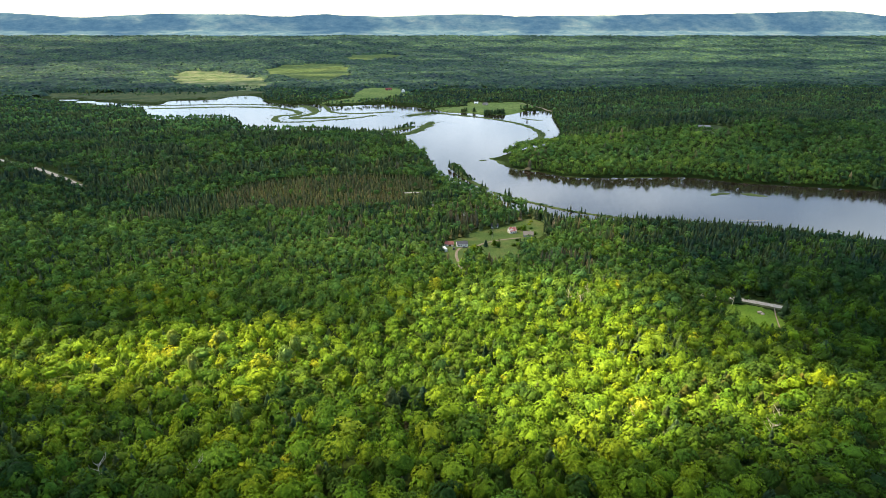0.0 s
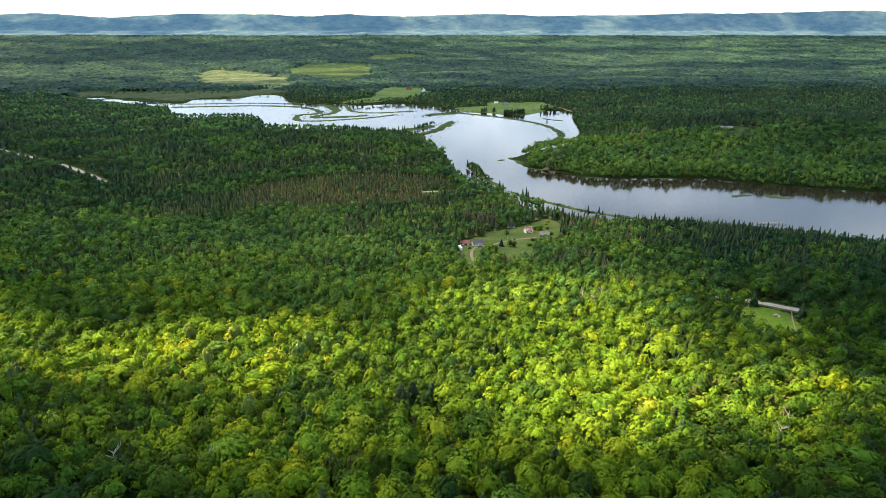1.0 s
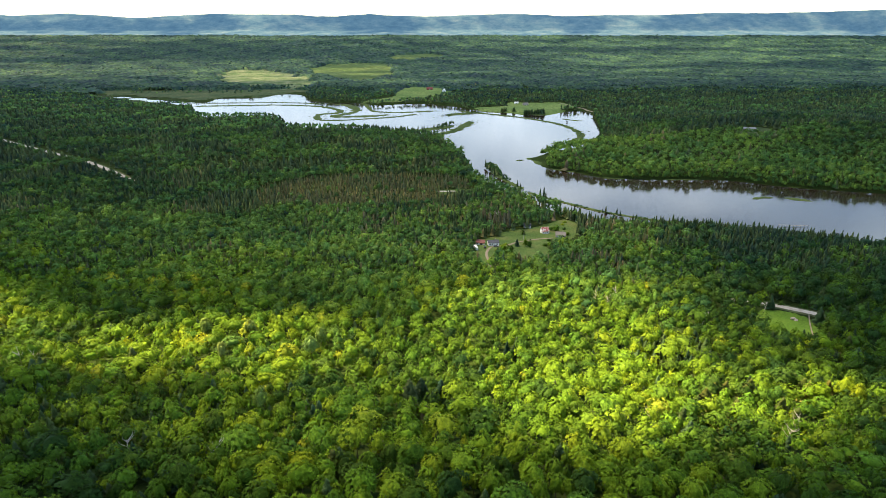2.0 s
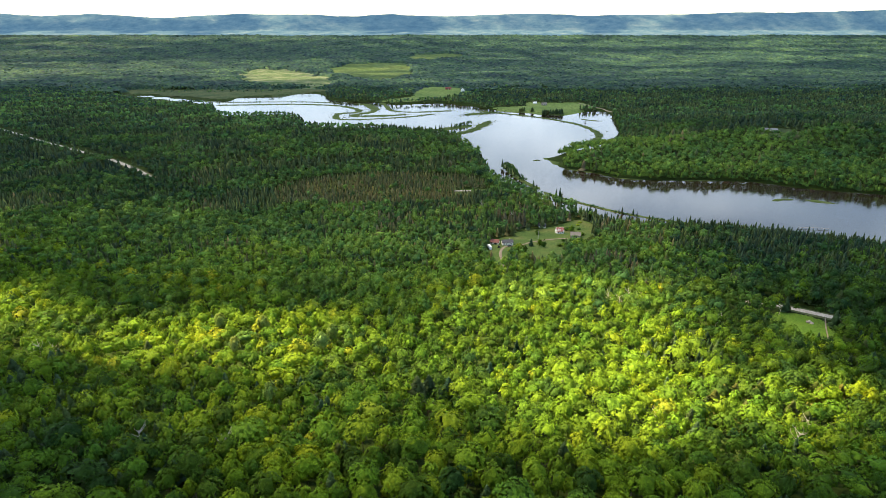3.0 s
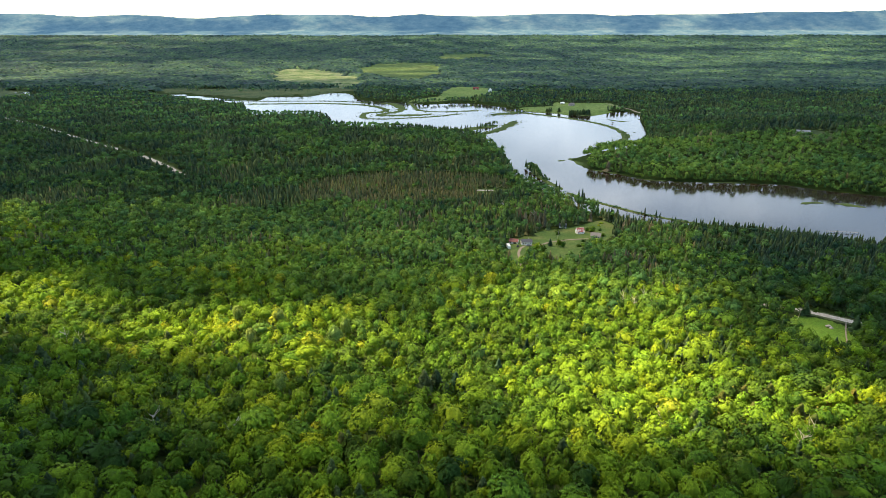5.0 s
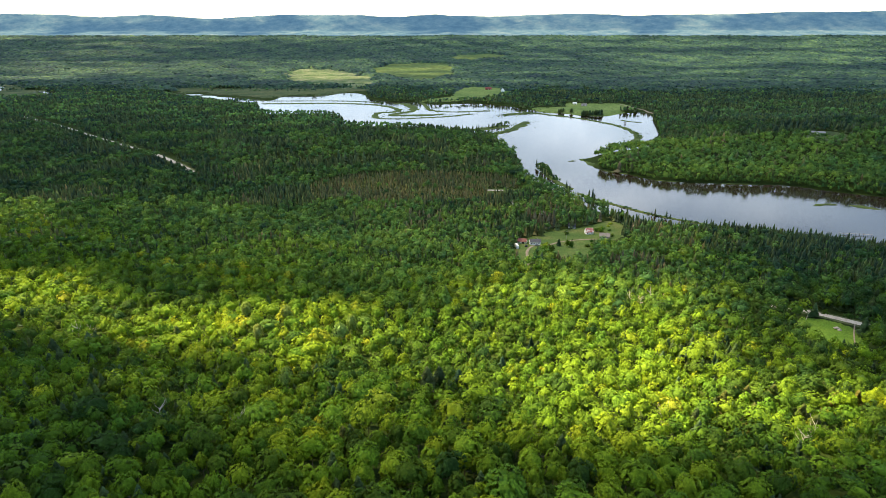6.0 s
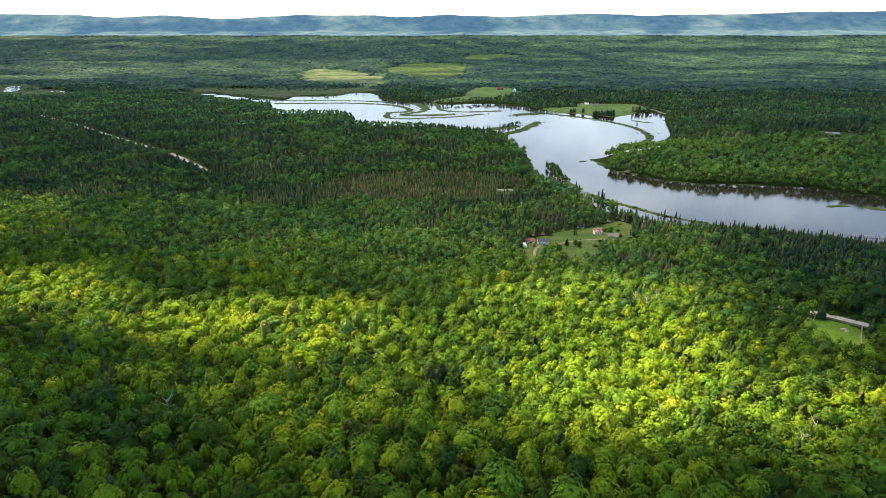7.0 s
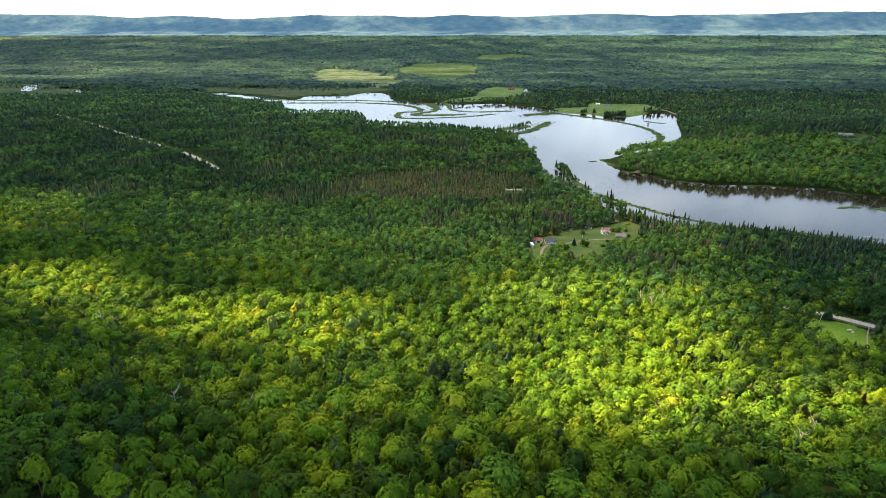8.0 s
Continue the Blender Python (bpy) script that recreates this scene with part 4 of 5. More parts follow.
def canopy(y0, y1, dx, dy, seed):
    """The closed treetops of distant woods: an uneven sheet that drops to the ground at fields and water."""
    g = np.random.default_rng(seed)
    xs, ys = np.arange(-0.84 * y1 - 60, 0.92 * y1 + 60, dx), np.arange(y0, y1, dy)
    gx_, gy_ = np.meshgrid(xs, ys)
    gx_ = gx_ + g.uniform(-0.4, 0.4, gx_.shape) * dx
    gy_ = gy_ + g.uniform(-0.4, 0.4, gx_.shape) * dy
    x, y = gx_.ravel(), gy_.ravel()
    w = len(xs)
    i = (np.arange(len(ys) - 1)[:, None] * w + np.arange(w - 1)[None]).ravel()
    quad = np.column_stack([i, i + 1, i + w + 1, i + w])
    cx, cy = x[quad].mean(1), y[quad].mean(1)
    quad = quad[(cx > -0.84 * cy - 40) & (cx < 0.92 * cy + 40) & (cy > 1980 + 240 * (0.5 + 0.5 * waves(cx, cy, 420, 19)))]
    bare = inside(LAKE, x, y) | (away(LAKE, x, y, True) < 6) if y0 < 2100 else np.zeros(len(x), bool)
    for c in CLEAR:
        bare |= inside(c, x, y)
    quad = quad[~bare[quad].all(1)]
    z = ground_height(x, y) + np.where(bare, 0.0, 8.0 + g.uniform(-4.0, 4.0, len(x)) + 2.5 * waves(x, y, 60, 17))
    flip = g.uniform(0, 1, len(quad)) < 0.5
    a = np.where(flip[:, None], quad[:, [0, 1, 2]], quad[:, [0, 1, 3]])
    c = np.where(flip[:, None], quad[:, [0, 2, 3]], quad[:, [1, 2, 3]])
    tri = np.vstack([a, c])
    used, tri = np.unique(tri, return_inverse=True)
    tri = tri.reshape(-1, 3)
    m = np.column_stack([x, y, z])[used]
    t = np.clip(0.42 + 0.25 * waves(m[tri[:, 0], 0], m[tri[:, 0], 1], 260, 18) + g.normal(0, 0.2, len(tri)), 0, 1)
    tagged(new("far_woods", leaf_mesh("far_woods", m, tri, t, M_LEAF_FAR_HAZY)), "unbroken green treetops of distant mixed woods", "forest", kind="stuff")


canopy(1960, 4450, 10.5, 12.5, 61)


# ---- houses and vehicles ----
M_WHITE = plain("white_siding", (0.84, 0.84, 0.82), 0.6, 0, 2.0, 0.08)
M_SLATE = plain("dark_shingles", (0.06, 0.065, 0.08), 0.85, 0, 2.0, 0.35, 0.4)
M_REDROOF = plain("rusty_red_roof", (0.17, 0.055, 0.045), 0.7, 0, 1.2, 0.4, 0.3)
M_GREYWOOD = plain("weathered_boards", (0.27, 0.25, 0.23), 0.85, 0, 2.5, 0.3, 0.4)
M_GREYROOF = plain("grey_shingles", (0.17, 0.155, 0.14), 0.85, 0, 2.0, 0.3, 0.4)
M_TIN = plain("tin_roof", (0.17, 0.18, 0.19), 0.7, 0, 1.5, 0.2, 0.2)
M_REDBARN = plain("barn_red_boards", (0.17, 0.035, 0.03), 0.75, 0, 1.5, 0.25, 0.3)
M_GLASS = plain("dark_pane", (0.03, 0.035, 0.04), 0.08, 0, 1.0, 0.1, 0.0)
M_BLACK = plain("black_car_paint", (0.015, 0.015, 0.018), 0.2, 0, 1.0, 0.1, 0.0)
M_TYRE = plain("rubber", (0.02, 0.02, 0.02), 0.9, 0, 5.0, 0.2, 0.2)
M_STEEL = plain("galvanised_steel", (0.5, 0.5, 0.52), 0.4, 0.8, 2.0, 0.15, 0.05)
M_PAINTCAR = plain("grey_car_paint", (0.2, 0.21, 0.23), 0.25, 0.3, 1.0, 0.1, 0.0)
M_PATCH = Mat("patched_tin_roof")
M_PATCH.link(M_PATCH.ramp(M_PATCH.noise(0.5, 2), [(0.47, (0.27, 0.06, 0.05)), (0.53, (0.45, 0.4, 0.37))]), M_PATCH.bsdf.inputs["Base Color"])
M_PATCH.bsdf.inputs["Roughness"].default_value = 0.55
M_PATCH = M_PATCH.mat


def block(name, size, at, material, parent, label="", bevel=0.02, turn=0.0):
    """A box with softened edges; at: the middle of its foot."""
    bm = bmesh.new()
    bmesh.ops.create_cube(bm, size=1.0)
    bmesh.ops.scale(bm, vec=size, verts=bm.verts)
    if bevel:
        bmesh.ops.bevel(bm, geom=bm.edges[:], offset=min(bevel, min(size) * 0.3), segments=1, affect="EDGES")
    bmesh.ops.rotate(bm, cent=(0, 0, 0), matrix=Matrix.Rotation(turn, 3, "X"), verts=bm.verts)
    bmesh.ops.translate(bm, vec=(at[0], at[1], at[2] + size[2] / 2), verts=bm.verts)
    me = bpy.data.meshes.new(name)
    bm.to_mesh(me)
    bm.free()
    me.materials.append(material)
    return part(name, me, parent, label)


def prism(name, outline, length, at, material, parent, label=""):
    """An outline in the x-z plane, drawn out along y about its middle."""
    bm = bmesh.new()
    a = [bm.verts.new((at[0] + x, at[1] - length / 2, at[2] + z)) for x, z in outline]
    c = [bm.verts.new((at[0] + x, at[1] + length / 2, at[2] + z)) for x, z in outline]
    bm.faces.new(a)
    bm.faces.new(c[::-1])
    n = len(a)
    for i in range(n):
        bm.faces.new((a[i], c[i], c[(i + 1) % n], a[(i + 1) % n]))
    bmesh.ops.recalc_face_normals(bm, faces=bm.faces)
    me = bpy.data.meshes.new(name)
    bm.to_mesh(me)
    bm.free()
    me.materials.append(material)
    return part(name, me, parent, label)


def wheel(parent, x, y, r, w):
    bm = bmesh.new()
    bmesh.ops.create_cone(bm, cap_ends=True, segments=16, radius1=r, radius2=r, depth=w)
    bmesh.ops.bevel(bm, geom=[e for e in bm.edges if len(e.link_faces) == 2 and any(len(f.verts) > 4 for f in e.link_faces)], offset=r * 0.15, segments=1, affect="EDGES")
    bmesh.ops.rotate(bm, cent=(0, 0, 0), matrix=Matrix.Rotation(math.pi / 2, 3, "X"), verts=bm.verts)
    bmesh.ops.translate(bm, vec=(x, y, r), verts=bm.verts)
    me = bpy.data.meshes.new("wheel")
    bm.to_mesh(me)
    bm.free()
    me.materials.append(M_TYRE)
    part("wheel", me, parent)


def rest_at(x, y, turn, sink=0.0):
    return pose(x, y, float(ground_height([x], [y])[0]) + 0.25 - sink, 0, 0, turn)


def gable_house(name, label, category, x, y, turn, long, deep, high, rise, wall, roof, windows=(), doors=(), chimney=False):
    """Ridge along its own x; the long wall at -y looks at the river road. windows, doors: places along that wall."""
    house = tagged(new(name), label, category)
    house.matrix_world = rest_at(x, y, turn, 0.3)
    prism_wall = [(-deep / 2, 0), (deep / 2, 0), (deep / 2, high), (0, high + rise), (-deep / 2, high)]
    w = prism("wall", prism_wall, long, (0, 0, 0), wall, house)
    w.rotation_euler = (0, 0, radians(90))
    slope = math.hypot(deep / 2 + 0.4, rise * (deep / 2 + 0.4) / (deep / 2))
    ang = math.atan2(rise, deep / 2)
    for s in (-1, 1):
        o = block("roof", (long + 0.8, slope, 0.16), (0, 0, -0.08), roof, house, bevel=0.03)
        o.rotation_euler = (-s * ang, 0, 0)
        mid = (deep / 2 + 0.4) / 2
        o.location = (0, s * mid, high + rise - mid * rise / (deep / 2) + 0.1)
    for wx in windows:
        f = block("window", (1.3, 0.12, 1.3), (wx, -deep / 2 - 0.02, high * 0.4), M_WHITE if wall is not M_WHITE else M_GREYWOOD, house)
        block("pane", (1.05, 0.06, 1.05), (wx, -deep / 2 - 0.07, high * 0.4 + 0.12), M_GLASS, f)
    for dx, dw, dh, dm in doors:
        block("door", (dw, 0.12, dh), (dx, -deep / 2 - 0.03, 0.1), dm, house)
    for s in (-1, 1):
        f = block("window", (0.12, 1.1, 1.2), (s * (long / 2 + 0.02), 0, high * 0.42), M_GREYWOOD, house)
        block("pane", (0.06, 0.9, 1.0), (s * (long / 2 + 0.07), 0, high * 0.42 + 0.1), M_GLASS, f)
    if chimney:
        block("chimney", (0.7, 0.7, 1.6), (long * 0.22, 0.4, high + rise - 0.6), M_GREYWOOD, house)
    return house


def car(name, label, x, y, turn, paint, pickup=False):
    v = tagged(new(name), label, "car")
    v.matrix_world = rest_at(x, y, turn, -0.2)
    body = [(-2.3, 0.35), (2.3, 0.35), (2.35, 0.75), (2.2, 0.95), (1.2, 1.02), (-2.25, 1.02), (-2.35, 0.8)]
    cab = [(-1.8, 1.02), (1.1, 1.02), (0.45, 1.5), (-1.2, 1.52)] if not pickup else [(-0.6, 1.02), (1.1, 1.02), (0.55, 1.62), (-0.5, 1.64)]
    prism("body", body, 1.8, (0, 0, 0), paint, v)
    c = prism("cabin", cab, 1.55, (0, 0, 0.001), M_GLASS, v, "dark tinted windows")
    top = max(z for _, z in cab)
    xs = [px for px, z in cab if z > top - 0.05]
    block("roof_panel", (max(xs) - min(xs), 1.5, 0.05), ((max(xs) + min(xs)) / 2, 0, top), paint, c)
    for wx in (-1.45, 1.45):
        for wy in (-0.82, 0.82):
            wheel(v, wx, wy, 0.35, 0.24)
    for wy in (-0.6, 0.6):
        block("headlight", (0.06, 0.3, 0.15), (2.31, wy, 0.68), M_WHITE, v)
    return v


def camper(x, y, turn):
    v = tagged(new("camper_trailer"), "white travel trailer parked on the grass", "trailer")
    v.matrix_world = rest_at(x, y, turn, -0.2)
    side = [(-4.2, 0.6), (2.6, 0.6), (2.6, 1.3), (4.2, 1.3), (4.35, 2.0), (3.9, 3.3), (-4.0, 3.3), (-4.25, 3.0)]
    prism("body", side, 2.5, (0, 0, 0), M_WHITE, v)
    block("skirt", (6.6, 2.4, 0.25), (-0.8, 0, 0.4), M_BLACK, v, "black lower skirt")
    for wx in (-2.6, -0.6, 1.6):
        f = block("window", (1.1, 0.08, 0.7), (wx, -1.27, 1.7), M_STEEL, v)
        block("pane", (0.95, 0.05, 0.55), (wx, -1.31, 1.78), M_GLASS, f)
    block("door", (0.7, 0.08, 1.9), (0.5, -1.28, 0.8), M_WHITE, v)
    for wx in (-1.7, -0.85):
        for wy in (-1.1, 1.1):
            wheel(v, wx, wy, 0.36, 0.24)
    block("hitch", (1.2, 0.2, 0.15), (3.6, 0, 0.6), M_STEEL, v)
    return v


gable_house("white_house", "white bungalow with a dark blue-grey roof", "house", 75, 571.5, 4, 10.5, 6.4, 3.4, 2.0, M_WHITE, M_SLATE, (-3.6, -1.2, 3.4), ((1.2, 1.0, 2.0, M_GREYWOOD),), True)
gable_house("garage", "small garage with a rusty red roof and white front", "garage", 63, 575.5, -14, 8.5, 6.5, 2.6, 2.2, M_WHITE, M_REDROOF, (-3.0,), ((1.2, 2.6, 2.1, M_GLASS),))
gable_house("shed", "white shed with a dark roof at the lawn's edge", "shed", 122, 643, -8, 7.5, 6, 2.5, 2.3, M_WHITE, M_SLATE, (2.4,), ((-0.5, 1.2, 2.0, M_GLASS),))
gable_house("old_house", "old white house with a patched red tin roof", "house", 136, 618, 10, 7.5, 7.0, 3.2, 3.4, M_WHITE, M_PATCH, (-2.4, 2.2), ((0, 1.0, 2.0, M_GREYWOOD),))
gable_house("grey_house", "weathered grey house with dark windows", "house", 149, 600, -12, 10, 7, 3.0, 2.6, M_GREYWOOD, M_GREYROOF, (-3.4, -1.2, 3.0), ((1.0, 1.0, 2.0, M_GLASS),), True)
gable_house("red_barn", "long red barn on a distant pasture", "barn", 58, 2133, 3, 20, 10, 4.2, 3.8, M_REDBARN, M_REDBARN, (-6, 6), ((0, 4, 3.6, M_GREYWOOD),))
gable_house("white_cottage", "white steep-roofed cottage on a distant pasture", "house", 103, 2068, 85, 12, 11, 4.0, 6.0, M_WHITE, M_WHITE, (-3, 3), ((0, 1.2, 2.1, M_GREYWOOD),))
gable_house("boat_shed", "white shed behind the river field", "shed", 291, 1762, 0, 11, 6, 3, 2, M_WHITE, M_WHITE, (-2, 2), ((0, 1.2, 2.1, M_GREYWOOD),))
gable_house("farmhouse", "grey farmhouse beside the river field", "house", 310, 1722, 20, 14, 9, 4, 3.5, M_GREYWOOD, M_GREYROOF, (-4, 0, 4), ((2, 1.2, 2.1, M_WHITE),))
gable_house("long_barn", "long low pale barn in a forest clearing", "barn", 628, 1141, -12, 28, 9, 3.4, 2.8, M_GREYWOOD, M_TIN, (-8, -3, 3, 8), ((0, 3, 2.6, M_WHITE),))
camper(56, 554, 100)
car("pickup_truck", "black pickup truck parked at the garage", 65.5, 559, 70, M_BLACK, True)
car("grey_car", "dark grey car parked before the white house", 76.5, 563, 5, M_PAINTCAR)


def pole(x, y, high, lean, label):
    p = tagged(new("utility_pole"), label, "pole")
    p.matrix_world = rest_at(x, y, 0, 0.4) @ pose(0, 0, 0, 0, lean, 0)
    part("post", quads_mesh("post", np.array(limb((0, 0, 0), (0, 0, high), 0.16, 0.11, 8)), None, M_DEAD), p)
    block("crossarm", (1.6, 0.12, 0.14), (0, 0, high - 0.8), M_DEAD, p)


pole(109, 592, 9, 1, "bare grey utility pole on the lawn")
pole(97, 566, 7, -2, "bare grey utility pole beside the driveway")
pole(229.5, 362, 8, 10, "pale leaning utility pole at the yard")


def flat_water(name, corners, label):
    p = smooth_line(corners, True, 2)
    z = float(ground_height(p[:, 0], p[:, 1]).max()) + 0.35
    tagged(mesh_object(name, [(x, y, z) for x, y in p], [list(range(len(p)))], M_WATER), label, "water", kind="structure")


flat_water("pond", [(-1575, 1960), (-1530, 1975), (-1640, 2160), (-1695, 2150)], "small bright pond in the meadow")
flat_water("creek", [(-1440, 1990), (-1400, 2030), (-1310, 1930), (-1330, 1920), (-1390, 1990)], "narrow creek in the meadow")
tagged(grid_mesh("gravel_pad", np.linspace(30, 54, 6), np.linspace(809, 815, 6), lambda x, y: ground_height(x, y) + 0.5, M_GRAVEL), "pale gravel pad in a clearing", "gravel", kind="structure")

r = random.Random(12)
# spruces along the near bank
bank = smooth_line(NEAR_SHORE[2:11], False, 3)
seg = np.concatenate([[0], np.cumsum(np.hypot(*np.diff(bank, axis=0).T))])
for s in np.arange(3, seg[-1], 3.6):
    bx, by = np.interp(s, seg, bank[:, 0]), np.interp(s, seg, bank[:, 1])
    if 212 < bx < 222 or 300 < bx < 304:
        continue
    back = r.uniform(4, 17)
    spruce(bx - back * 0.35 + r.uniform(-1.5, 1.5), by - back, r, r.uniform(10, 19), r.uniform(0.7, 1.15), "slender dark spruce on the river bank", "spruces along the river", slim_kinds)
for bx, by, tall in ((165, 786, 13), (169, 782, 16), (171, 779, 11), (143, 838, 12), (147, 834, 9), (231, 712, 10), (242, 704, 10), (246, 702, 7),
                     (114, 952, 12), (117, 940, 14), (119, 930, 11), (121, 915, 12), (125, 905, 10), (113, 965, 15), (131, 893, 9), (228, 715, 6)):
    t = spruce(bx, by, r, tall, 0.95, "thin spruce standing on a marsh bank", "spruces on the marsh banks", slim_kinds)
    t.location.z = 0.3
for k in range(26):
    s = r.random()
    bx, by = np.interp(s, [0, 0.5, 1], [-36, 22, 80]) + r.uniform(-4, 4), np.interp(s, [0, 0.5, 1], [1332, 1338, 1388]) + r.uniform(-6, 6)
    spruce(bx, by, r, r.uniform(8, 12), 0.95, "thin grey-green spruce at the marsh", "spruces at the marsh", slim_kinds).location.z = 0.4
# a thick fringe of spruces along the near shore
fr = np.random.default_rng(8)
fs = fr.uniform(0, 1, 150)
fx, fy = np.interp(fs, [0, 0.3, 0.7, 1], [262, 330, 440, 520]) + fr.uniform(-5, 5, 150), np.interp(fs, [0, 0.3, 0.7, 1], [630, 616, 566, 520]) + fr.uniform(-14, 10, 150)
ft = fr.uniform(11, 18, 150)
grove("spruce_stand", [spruce_template(620 + k, 8, 7, 30) for k in range(5)], fx, fy, ground_height(fx, fy), ft * fr.uniform(0.7, 1.05, 150), ft, fr.uniform(0.1, 0.7, 150), M_NEEDLE_WOOD,
      "thick fringe of tall dark spruces along the shore", "forest")
for k in range(26):
    bx, by = r.uniform(76, 104), r.uniform(640, 672)
    spruce(bx, by, r, r.uniform(11, 17), r.uniform(0.9, 1.3), "grey-brown dying spruce beside the lawn", "dying spruces", grey_kinds, "dying_spruce")
for k in range(16):
    bx, by = r.uniform(128, 167), r.uniform(474, 500)
    spruce(bx, by, r, r.uniform(12, 16), r.uniform(0.9, 1.3), "grey-brown dying spruce below the lawn", "dying spruces", grey_kinds, "dying_spruce")
for k in range(22):
    bx, by = r.uniform(8, 74), r.uniform(606, 668)
    spruce(bx, by, r, r.uniform(13, 19), r.uniform(1.0, 1.4), "tall dark spruce behind the houses", "spruces behind the houses")
for bx, by, tall in ((-6, 232, 19), (-1, 238, 17), (8, 240, 15), (4, 230, 13)):
    spruce(bx, by, r, tall, 1.8, "tall shaggy dark spruce above the hardwoods")
for bx, by in ((-3, 224), (1, 221)):
    spruce(bx, by, r, 10, 1.9, "low brown dying spruce among hardwoods", "dying spruces", grey_kinds, "dying_spruce")
# dark spruces round the roadside yard
for bx, by, tall in ((274, 338, 13), (280, 330, 12), (284, 342, 14), (272, 324, 11), (282, 318, 13), (222, 408, 13), (234, 404, 14), (246, 398, 12), (256, 392, 14), (268, 384, 13), (278, 376, 14),
                     (228, 416, 15), (242, 410, 14), (262, 400, 15), (274, 392, 14), (288, 372, 13), (292, 364, 14)):
    spruce(bx, by, r, tall, r.uniform(1.2, 1.6), "dark spruce beside the roadside yard", "spruces round the roadside yard")
# trees on the lawn and round the houses
for bx, by, tall in ((97.5, 564, 8.5), (84, 606, 13), (80, 610, 11)):
    spruce(bx, by, r, tall, 1.5, "broad dark spruce standing on the lawn", "spruces on the lawn")
for bx, by, w, h in ((106, 562, 3.2, 6.5), (109, 560, 2.8, 5.5), (82, 543, 5.5, 7), (87, 540, 4.6, 6), (79, 537, 4.5, 6), (75, 533, 4, 5), (125, 563, 3, 2.4), (130, 566, 3.4, 2.6), (133, 583, 2.8, 2.4), (150, 626, 4, 4.5), (146, 629, 3, 3.5),
                     (112, 612, 3, 4), (158, 606, 3, 3), (72, 497, 4, 4), (76, 494, 3.4, 4), (155, 640, 2.6, 1.6), (163, 650, 3, 1.5), (160, 632, 3, 1.8), (168, 660, 3, 1.5)):
    bush(bx, by, r, w, h)
for bx, by, tall in ((-106, 187, 12), (-73, 181, 12), (172, 330, 11), (120, 378, 12), (126, 372, 11), (90, 660, 12), (94, 668, 11), (60, 700, 14)):
    snag(bx, by, r, tall)
for bx, by, tall in ((-31, 154, 14), (147, 271, 15), (150, 276, 13), (-60, 245, 14), (60, 240, 13), (-150, 230, 14), (-190, 200, 15), (-186, 206, 13)):
    spruce(bx, by, r, tall, 1.4)

# trees that stand out of the canopy
for bx, by in ((-124, 325), (-96, 317), (-55, 306), (-58, 290), (-103, 286), (-69, 226)):
    hardwood(bx, by, r, r.uniform(3.4, 4.4), r.uniform(17, 19), r.uniform(6, 7.5), "tall pale-leaved poplar above the canopy", "pale poplars", pale_kinds)
for bx, by in ((-280, 383), (-20, 259), (-27, 264), (173, 222), (186, 218), (186, 225)):
    hardwood(bx, by, r, r.uniform(4, 5.5), r.uniform(14, 16), r.uniform(5, 6), "golden-green maple in the canopy", "golden maples", gold_kinds)
for bx, by in ((-89, 198), (-81, 203), (-67, 187), (17, 214), (-69, 270), (-130, 185), (-25, 187), (54, 209)):
    hardwood(bx, by, r, r.uniform(6.5, 8), r.uniform(15, 17), r.uniform(6, 7), "broad domed hardwood in the canopy", "broad hardwoods")
for bx, by in ((147, 278), (146, 271), (104, 205), (-121, 281), (-207, 269), (-198, 261), (-194, 279), (-194, 285), (-197, 252), (-195, 346), (-197, 356), (-180, 331), (-151, 292), (98, 187), (225, 270), (236, 291)):
    spruce(bx, by, r, r.uniform(12.5, 15.5), r.uniform(1.4, 1.9))
for bx, by in ((124, 227), (133, 236), (136, 233), (175, 244), (176, 238), (175, 233), (148, 210), (147, 199), (129, 211), (148, 234), (120, 214), (184, 233), (117, 220), (124, 204), (-32, 175), (109, 235)):
    spruce(bx, by, r, r.uniform(11.5, 14), r.uniform(1.7, 2.2), "olive-brown fir among bright hardwoods", "olive firs", olive_kinds, "fir_tree")
for bx, by in ((-209, 293), (-203, 295), (134, 183), (143, 192), (91, 206), (139, 374), (136, 385)):
    snag(bx, by, r, r.uniform(10.5, 12))


def rubble(x, y):
    """A heap of grey stones in the yard."""
    heap = tagged(new("stone_heap"), "heap of grey field stones on the grass", "stones")
    heap.matrix_world = rest_at(x, y, 0, 0.1)
    rr = random.Random(4)
    for k in range(14):
        v, f = ball(2)
        g = np.random.default_rng(k)
        s = rr.uniform(0.5, 1.0)
        v = v * (1 + 0.2 * g.uniform(-1, 1, (len(v), 1))) * [s * 1.2, s, s * 0.7]
        d = rr.uniform(0, 2.0)
        a = rr.uniform(0, 6.28)
        o = part("stone", leaf_mesh("stone", v, f, None, M_GREYWOOD), heap)
        o.location = (d * math.cos(a), d * math.sin(a), 0.3 + 0.6 * max(0, 1.6 - d))


rubble(241, 347)

# dark spruces in front of the river field
for k in range(60):
    cx, cy, sx, sy = ((305, 1562, 26, 8), (232, 1608, 10, 5), (262, 1600, 5, 4))[0 if k < 46 else 1 if k < 54 else 2]
    spruce(cx + r.uniform(-sx, sx), cy + r.uniform(-sy, sy), r, r.uniform(9, 13), 1.6, "dark spruce at the river field", "spruces at the river field", slim_kinds)

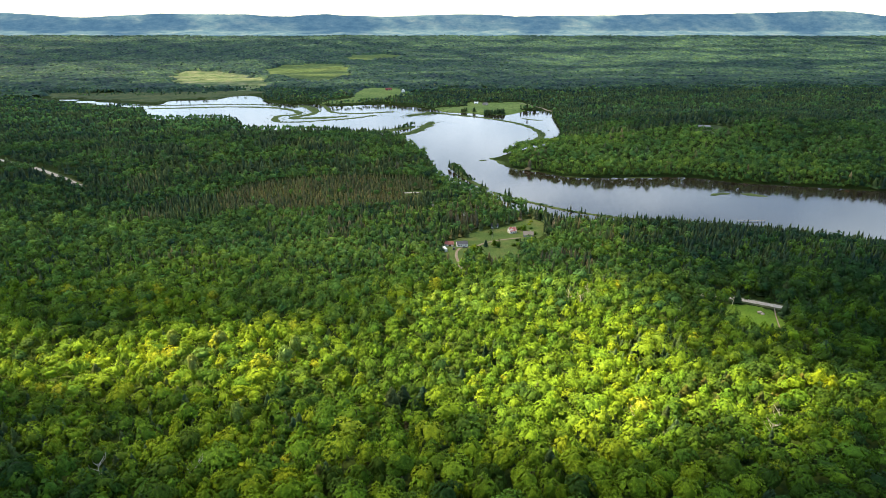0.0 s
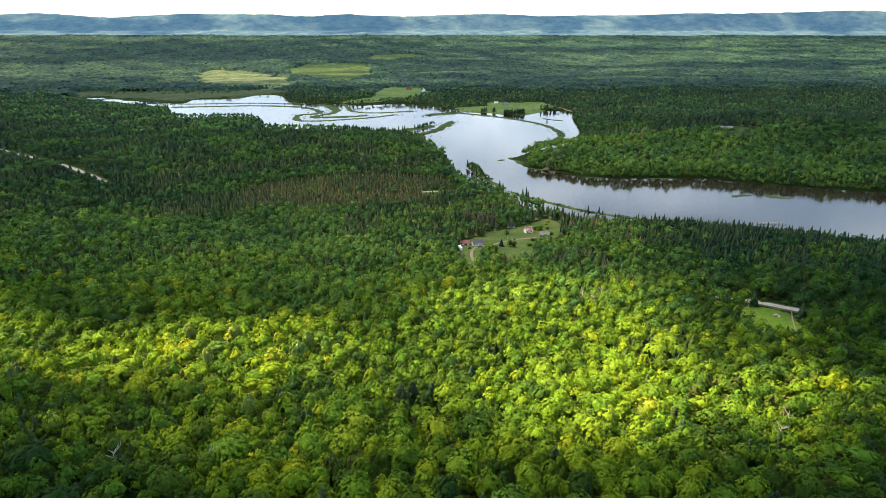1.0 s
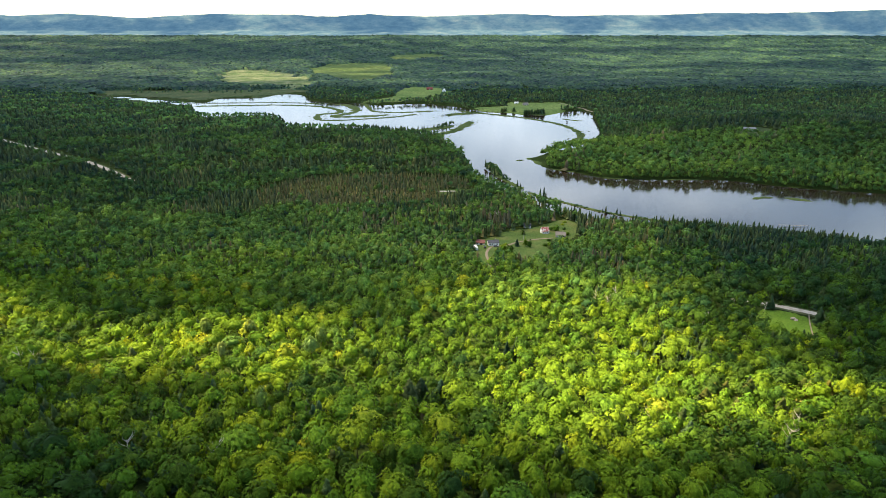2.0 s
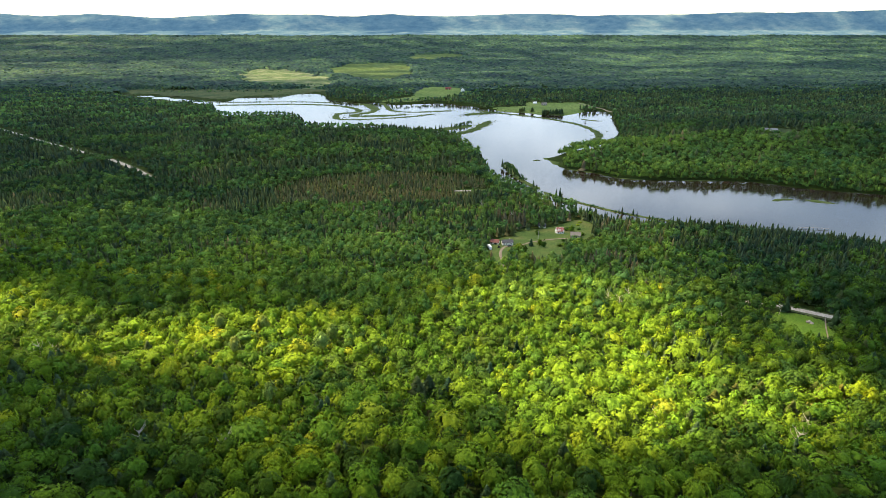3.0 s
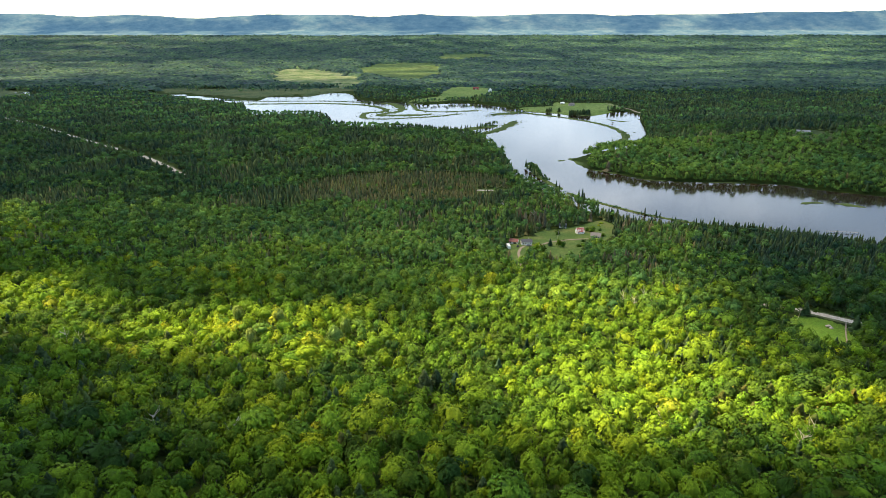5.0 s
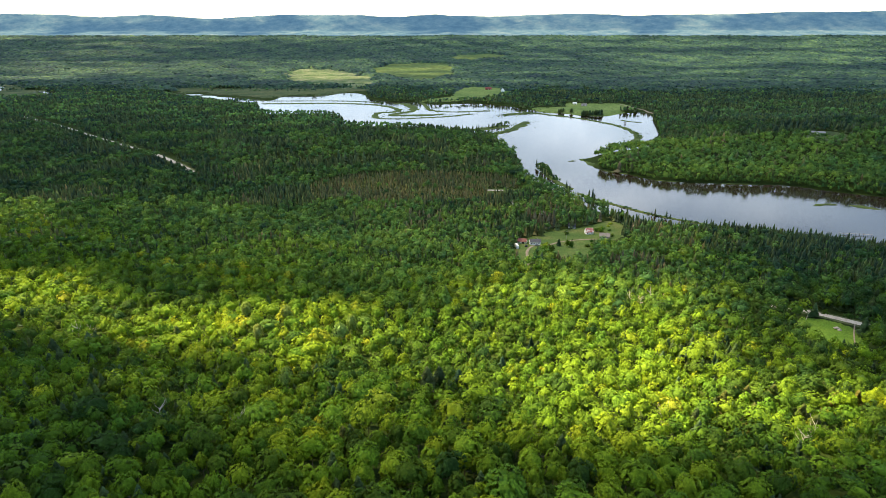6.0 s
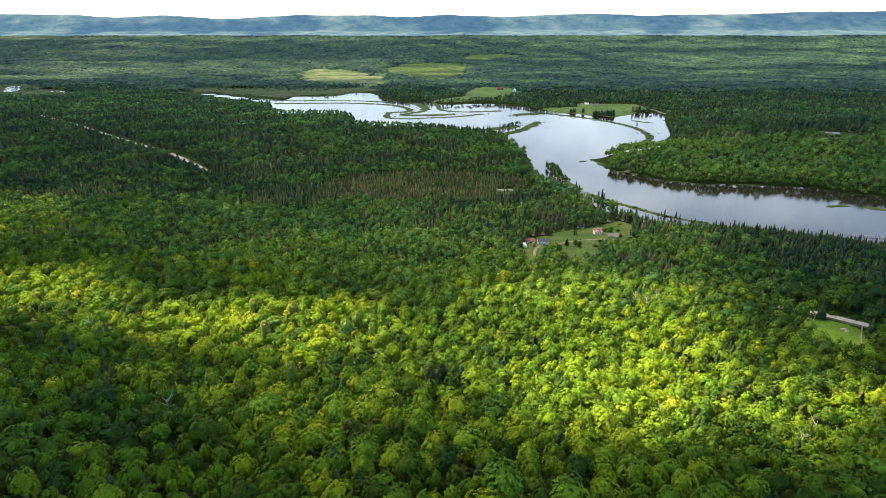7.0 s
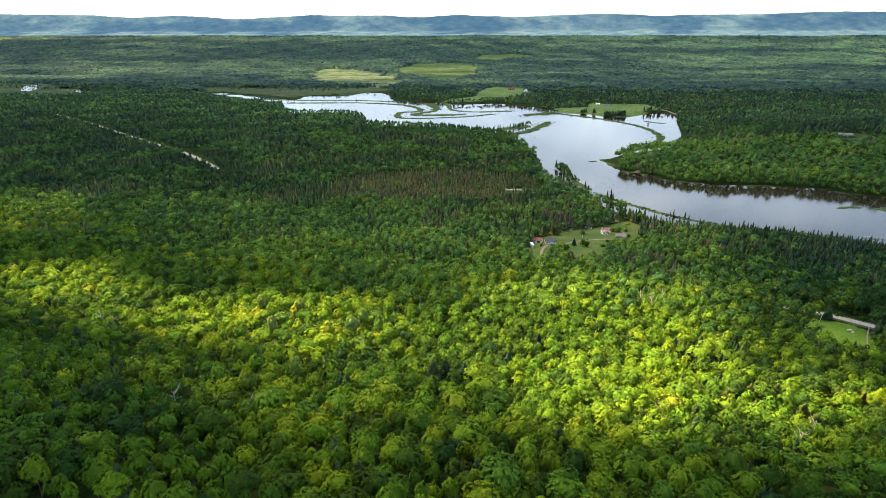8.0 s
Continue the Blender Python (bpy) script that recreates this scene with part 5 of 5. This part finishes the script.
# low trees that hang over the banks
edge = np.vstack([smooth_line(part_, False, 3) for part_ in (FAR_SHORE[5:], )])
step = np.concatenate([[0], np.cumsum(np.hypot(*np.diff(edge, axis=0).T))])
gen = np.random.default_rng(55)
s = np.arange(0, step[-1], 3.2)
ex, ey = np.interp(s, step, edge[:, 0]), np.interp(s, step, edge[:, 1])
out_x, out_y = -np.gradient(ey), np.gradient(ex)
size_ = np.hypot(out_x, out_y)
sign = np.where(inside(LAKE, ex + out_x / size_ * 6, ey + out_y / size_ * 6), -1, 1)
back = gen.uniform(1.5, 7, len(s))
ex, ey = ex + sign * out_x / size_ * back, ey + sign * out_y / size_ * back
ok = ~inside(LAKE, ex, ey) & (np.hypot((ex - 196) / 28, (ey - 1022) / 62) > 1)
ex, ey = ex[ok], ey[ok]
tall = gen.uniform(7, 15, len(ex))
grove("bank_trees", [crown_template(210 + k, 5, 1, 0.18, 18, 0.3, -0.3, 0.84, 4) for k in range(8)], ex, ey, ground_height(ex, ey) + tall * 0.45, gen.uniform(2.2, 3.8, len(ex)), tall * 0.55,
      tones(ex, ey, gen), M_LEAF_HAZY, "leafy trees hanging over the river bank", "trees", None, True)


# shrubs crowded on the marsh banks
gen = np.random.default_rng(57)
t = gen.uniform(0, 1, 46)
mx = np.where(t < 0.6, np.interp(t, [0, 0.3, 0.6], [122, 124, 136]), np.interp(t, [0.6, 1], [56, 92])) + gen.uniform(-5, 5, 46)
my = np.where(t < 0.6, np.interp(t, [0, 0.3, 0.6], [1000, 940, 872]), np.interp(t, [0.6, 1], [1372, 1420])) + gen.uniform(-6, 6, 46)
tall = gen.uniform(4.5, 8.5, 46) * np.where((t > 0.2) & (t < 0.5), 1.45, 1.0)
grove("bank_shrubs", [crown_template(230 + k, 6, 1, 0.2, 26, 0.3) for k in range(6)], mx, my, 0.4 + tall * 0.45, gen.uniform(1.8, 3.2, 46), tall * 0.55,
      gen.uniform(0.1, 0.4, 46), M_LEAF_HAZY, "grey-green shrubs crowded on a marsh bank", "shrubs")


# low dark scrub along the narrow banks
mx, my = [], []
for line, width in (BANKS[2], BANKS[3], BANKS[4], BANKS[9], BANKS[10], BANKS[11]):
    p = smooth_line(line, False, 3)
    k = np.sort(gen.uniform(0, len(p) - 1, 90))
    mx.append(np.interp(k, np.arange(len(p)), p[:, 0]) + gen.normal(0, width * 0.22, 90))
    my.append(np.interp(k, np.arange(len(p)), p[:, 1]) + gen.normal(0, width * 0.22, 90))
mx, my = np.concatenate(mx), np.concatenate(my)
tall = gen.uniform(0.8, 2.4, len(mx))
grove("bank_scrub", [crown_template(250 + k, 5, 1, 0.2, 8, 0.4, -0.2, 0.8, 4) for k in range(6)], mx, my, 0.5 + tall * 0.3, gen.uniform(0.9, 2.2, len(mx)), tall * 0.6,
      gen.uniform(0.0, 0.35, len(mx)), M_LEAF_HAZY, "low dark scrub along a narrow marsh bank", "shrubs", None, True)


def pier(x0, y0, x1, y1):
    """A low wooden walkway on posts."""
    thing = tagged(new("footbridge"), "narrow weathered wooden walkway on posts in the river", "bridge")
    length = math.hypot(x1 - x0, y1 - y0)
    thing.matrix_world = pose(x0, y0, 0, 0, 0, math.degrees(math.atan2(y1 - y0, x1 - x0)))
    for k in range(int(length / 1.6)):
        block("plank", (1.56, 1.3, 0.1), (0.8 + 1.6 * k, 0, 1.3), M_GREYWOOD, thing, bevel=0.01)
    for k in range(int(length / 4) + 1):
        for side_ in (-0.6, 0.6):
            block("post", (0.2, 0.2, 4.2), (4 * k + 0.2, side_, -2), M_GREYWOOD, thing)


pier(415, 655, 447, 650)
blind = tagged(new("hunting_blind"), "small dark hut on posts in the shallows", "hut")
blind.matrix_world = pose(356, 1432, 0)
block("cabin", (3.5, 2.5, 2.2), (0, 0, 1.0), M_GREYWOOD, blind, bevel=0.05)
block("roof", (4, 3, 0.2), (0, 0, 3.2), M_GREYROOF, blind)
for px in (-1.5, 1.5):
    for py in (-1, 1):
        block("post", (0.25, 0.25, 2.4), (px, py, -1.4), M_GREYWOOD, blind)
for k in range(18):
    s = r.random()
    bx, by = np.interp(s, [0, 0.35, 0.7, 1], [-690, -582, -455, -253]), np.interp(s, [0, 0.35, 0.7, 1], [1851, 1823, 1836, 1796])
    spruce(bx, by + r.uniform(-2, 2), r, r.uniform(4, 8), 0.8, "small spruce on a marsh bank", "spruces on the marsh banks", slim_kinds).location.z = 0.3

# clumps of marsh grass round the banks of the flooded meadow
mx, my = [], []
for line, width in BANKS[3:11]:
    p = smooth_line(line, False, 3)
    k = gen.integers(0, len(p), 130)
    mx.append(p[k, 0] + gen.normal(0, width * 0.8, 130))
    my.append(p[k, 1] + gen.normal(0, width * 0.8, 130))
mx, my = np.concatenate(mx), np.concatenate(my)
ok = inside(LAKE, mx, my)
mx, my = mx[ok], my[ok]
grove("marsh_clumps", [crown_template(240 + k, 3, 1, 0.2, 0, 0, -0.3) for k in range(6)], mx, my, 0 * mx, gen.uniform(1.0, 4.0, len(mx)), gen.uniform(0.4, 0.9, len(mx)),
      0 * mx, M_MARSH, "clumps of marsh grass standing in shallow water", "grass")
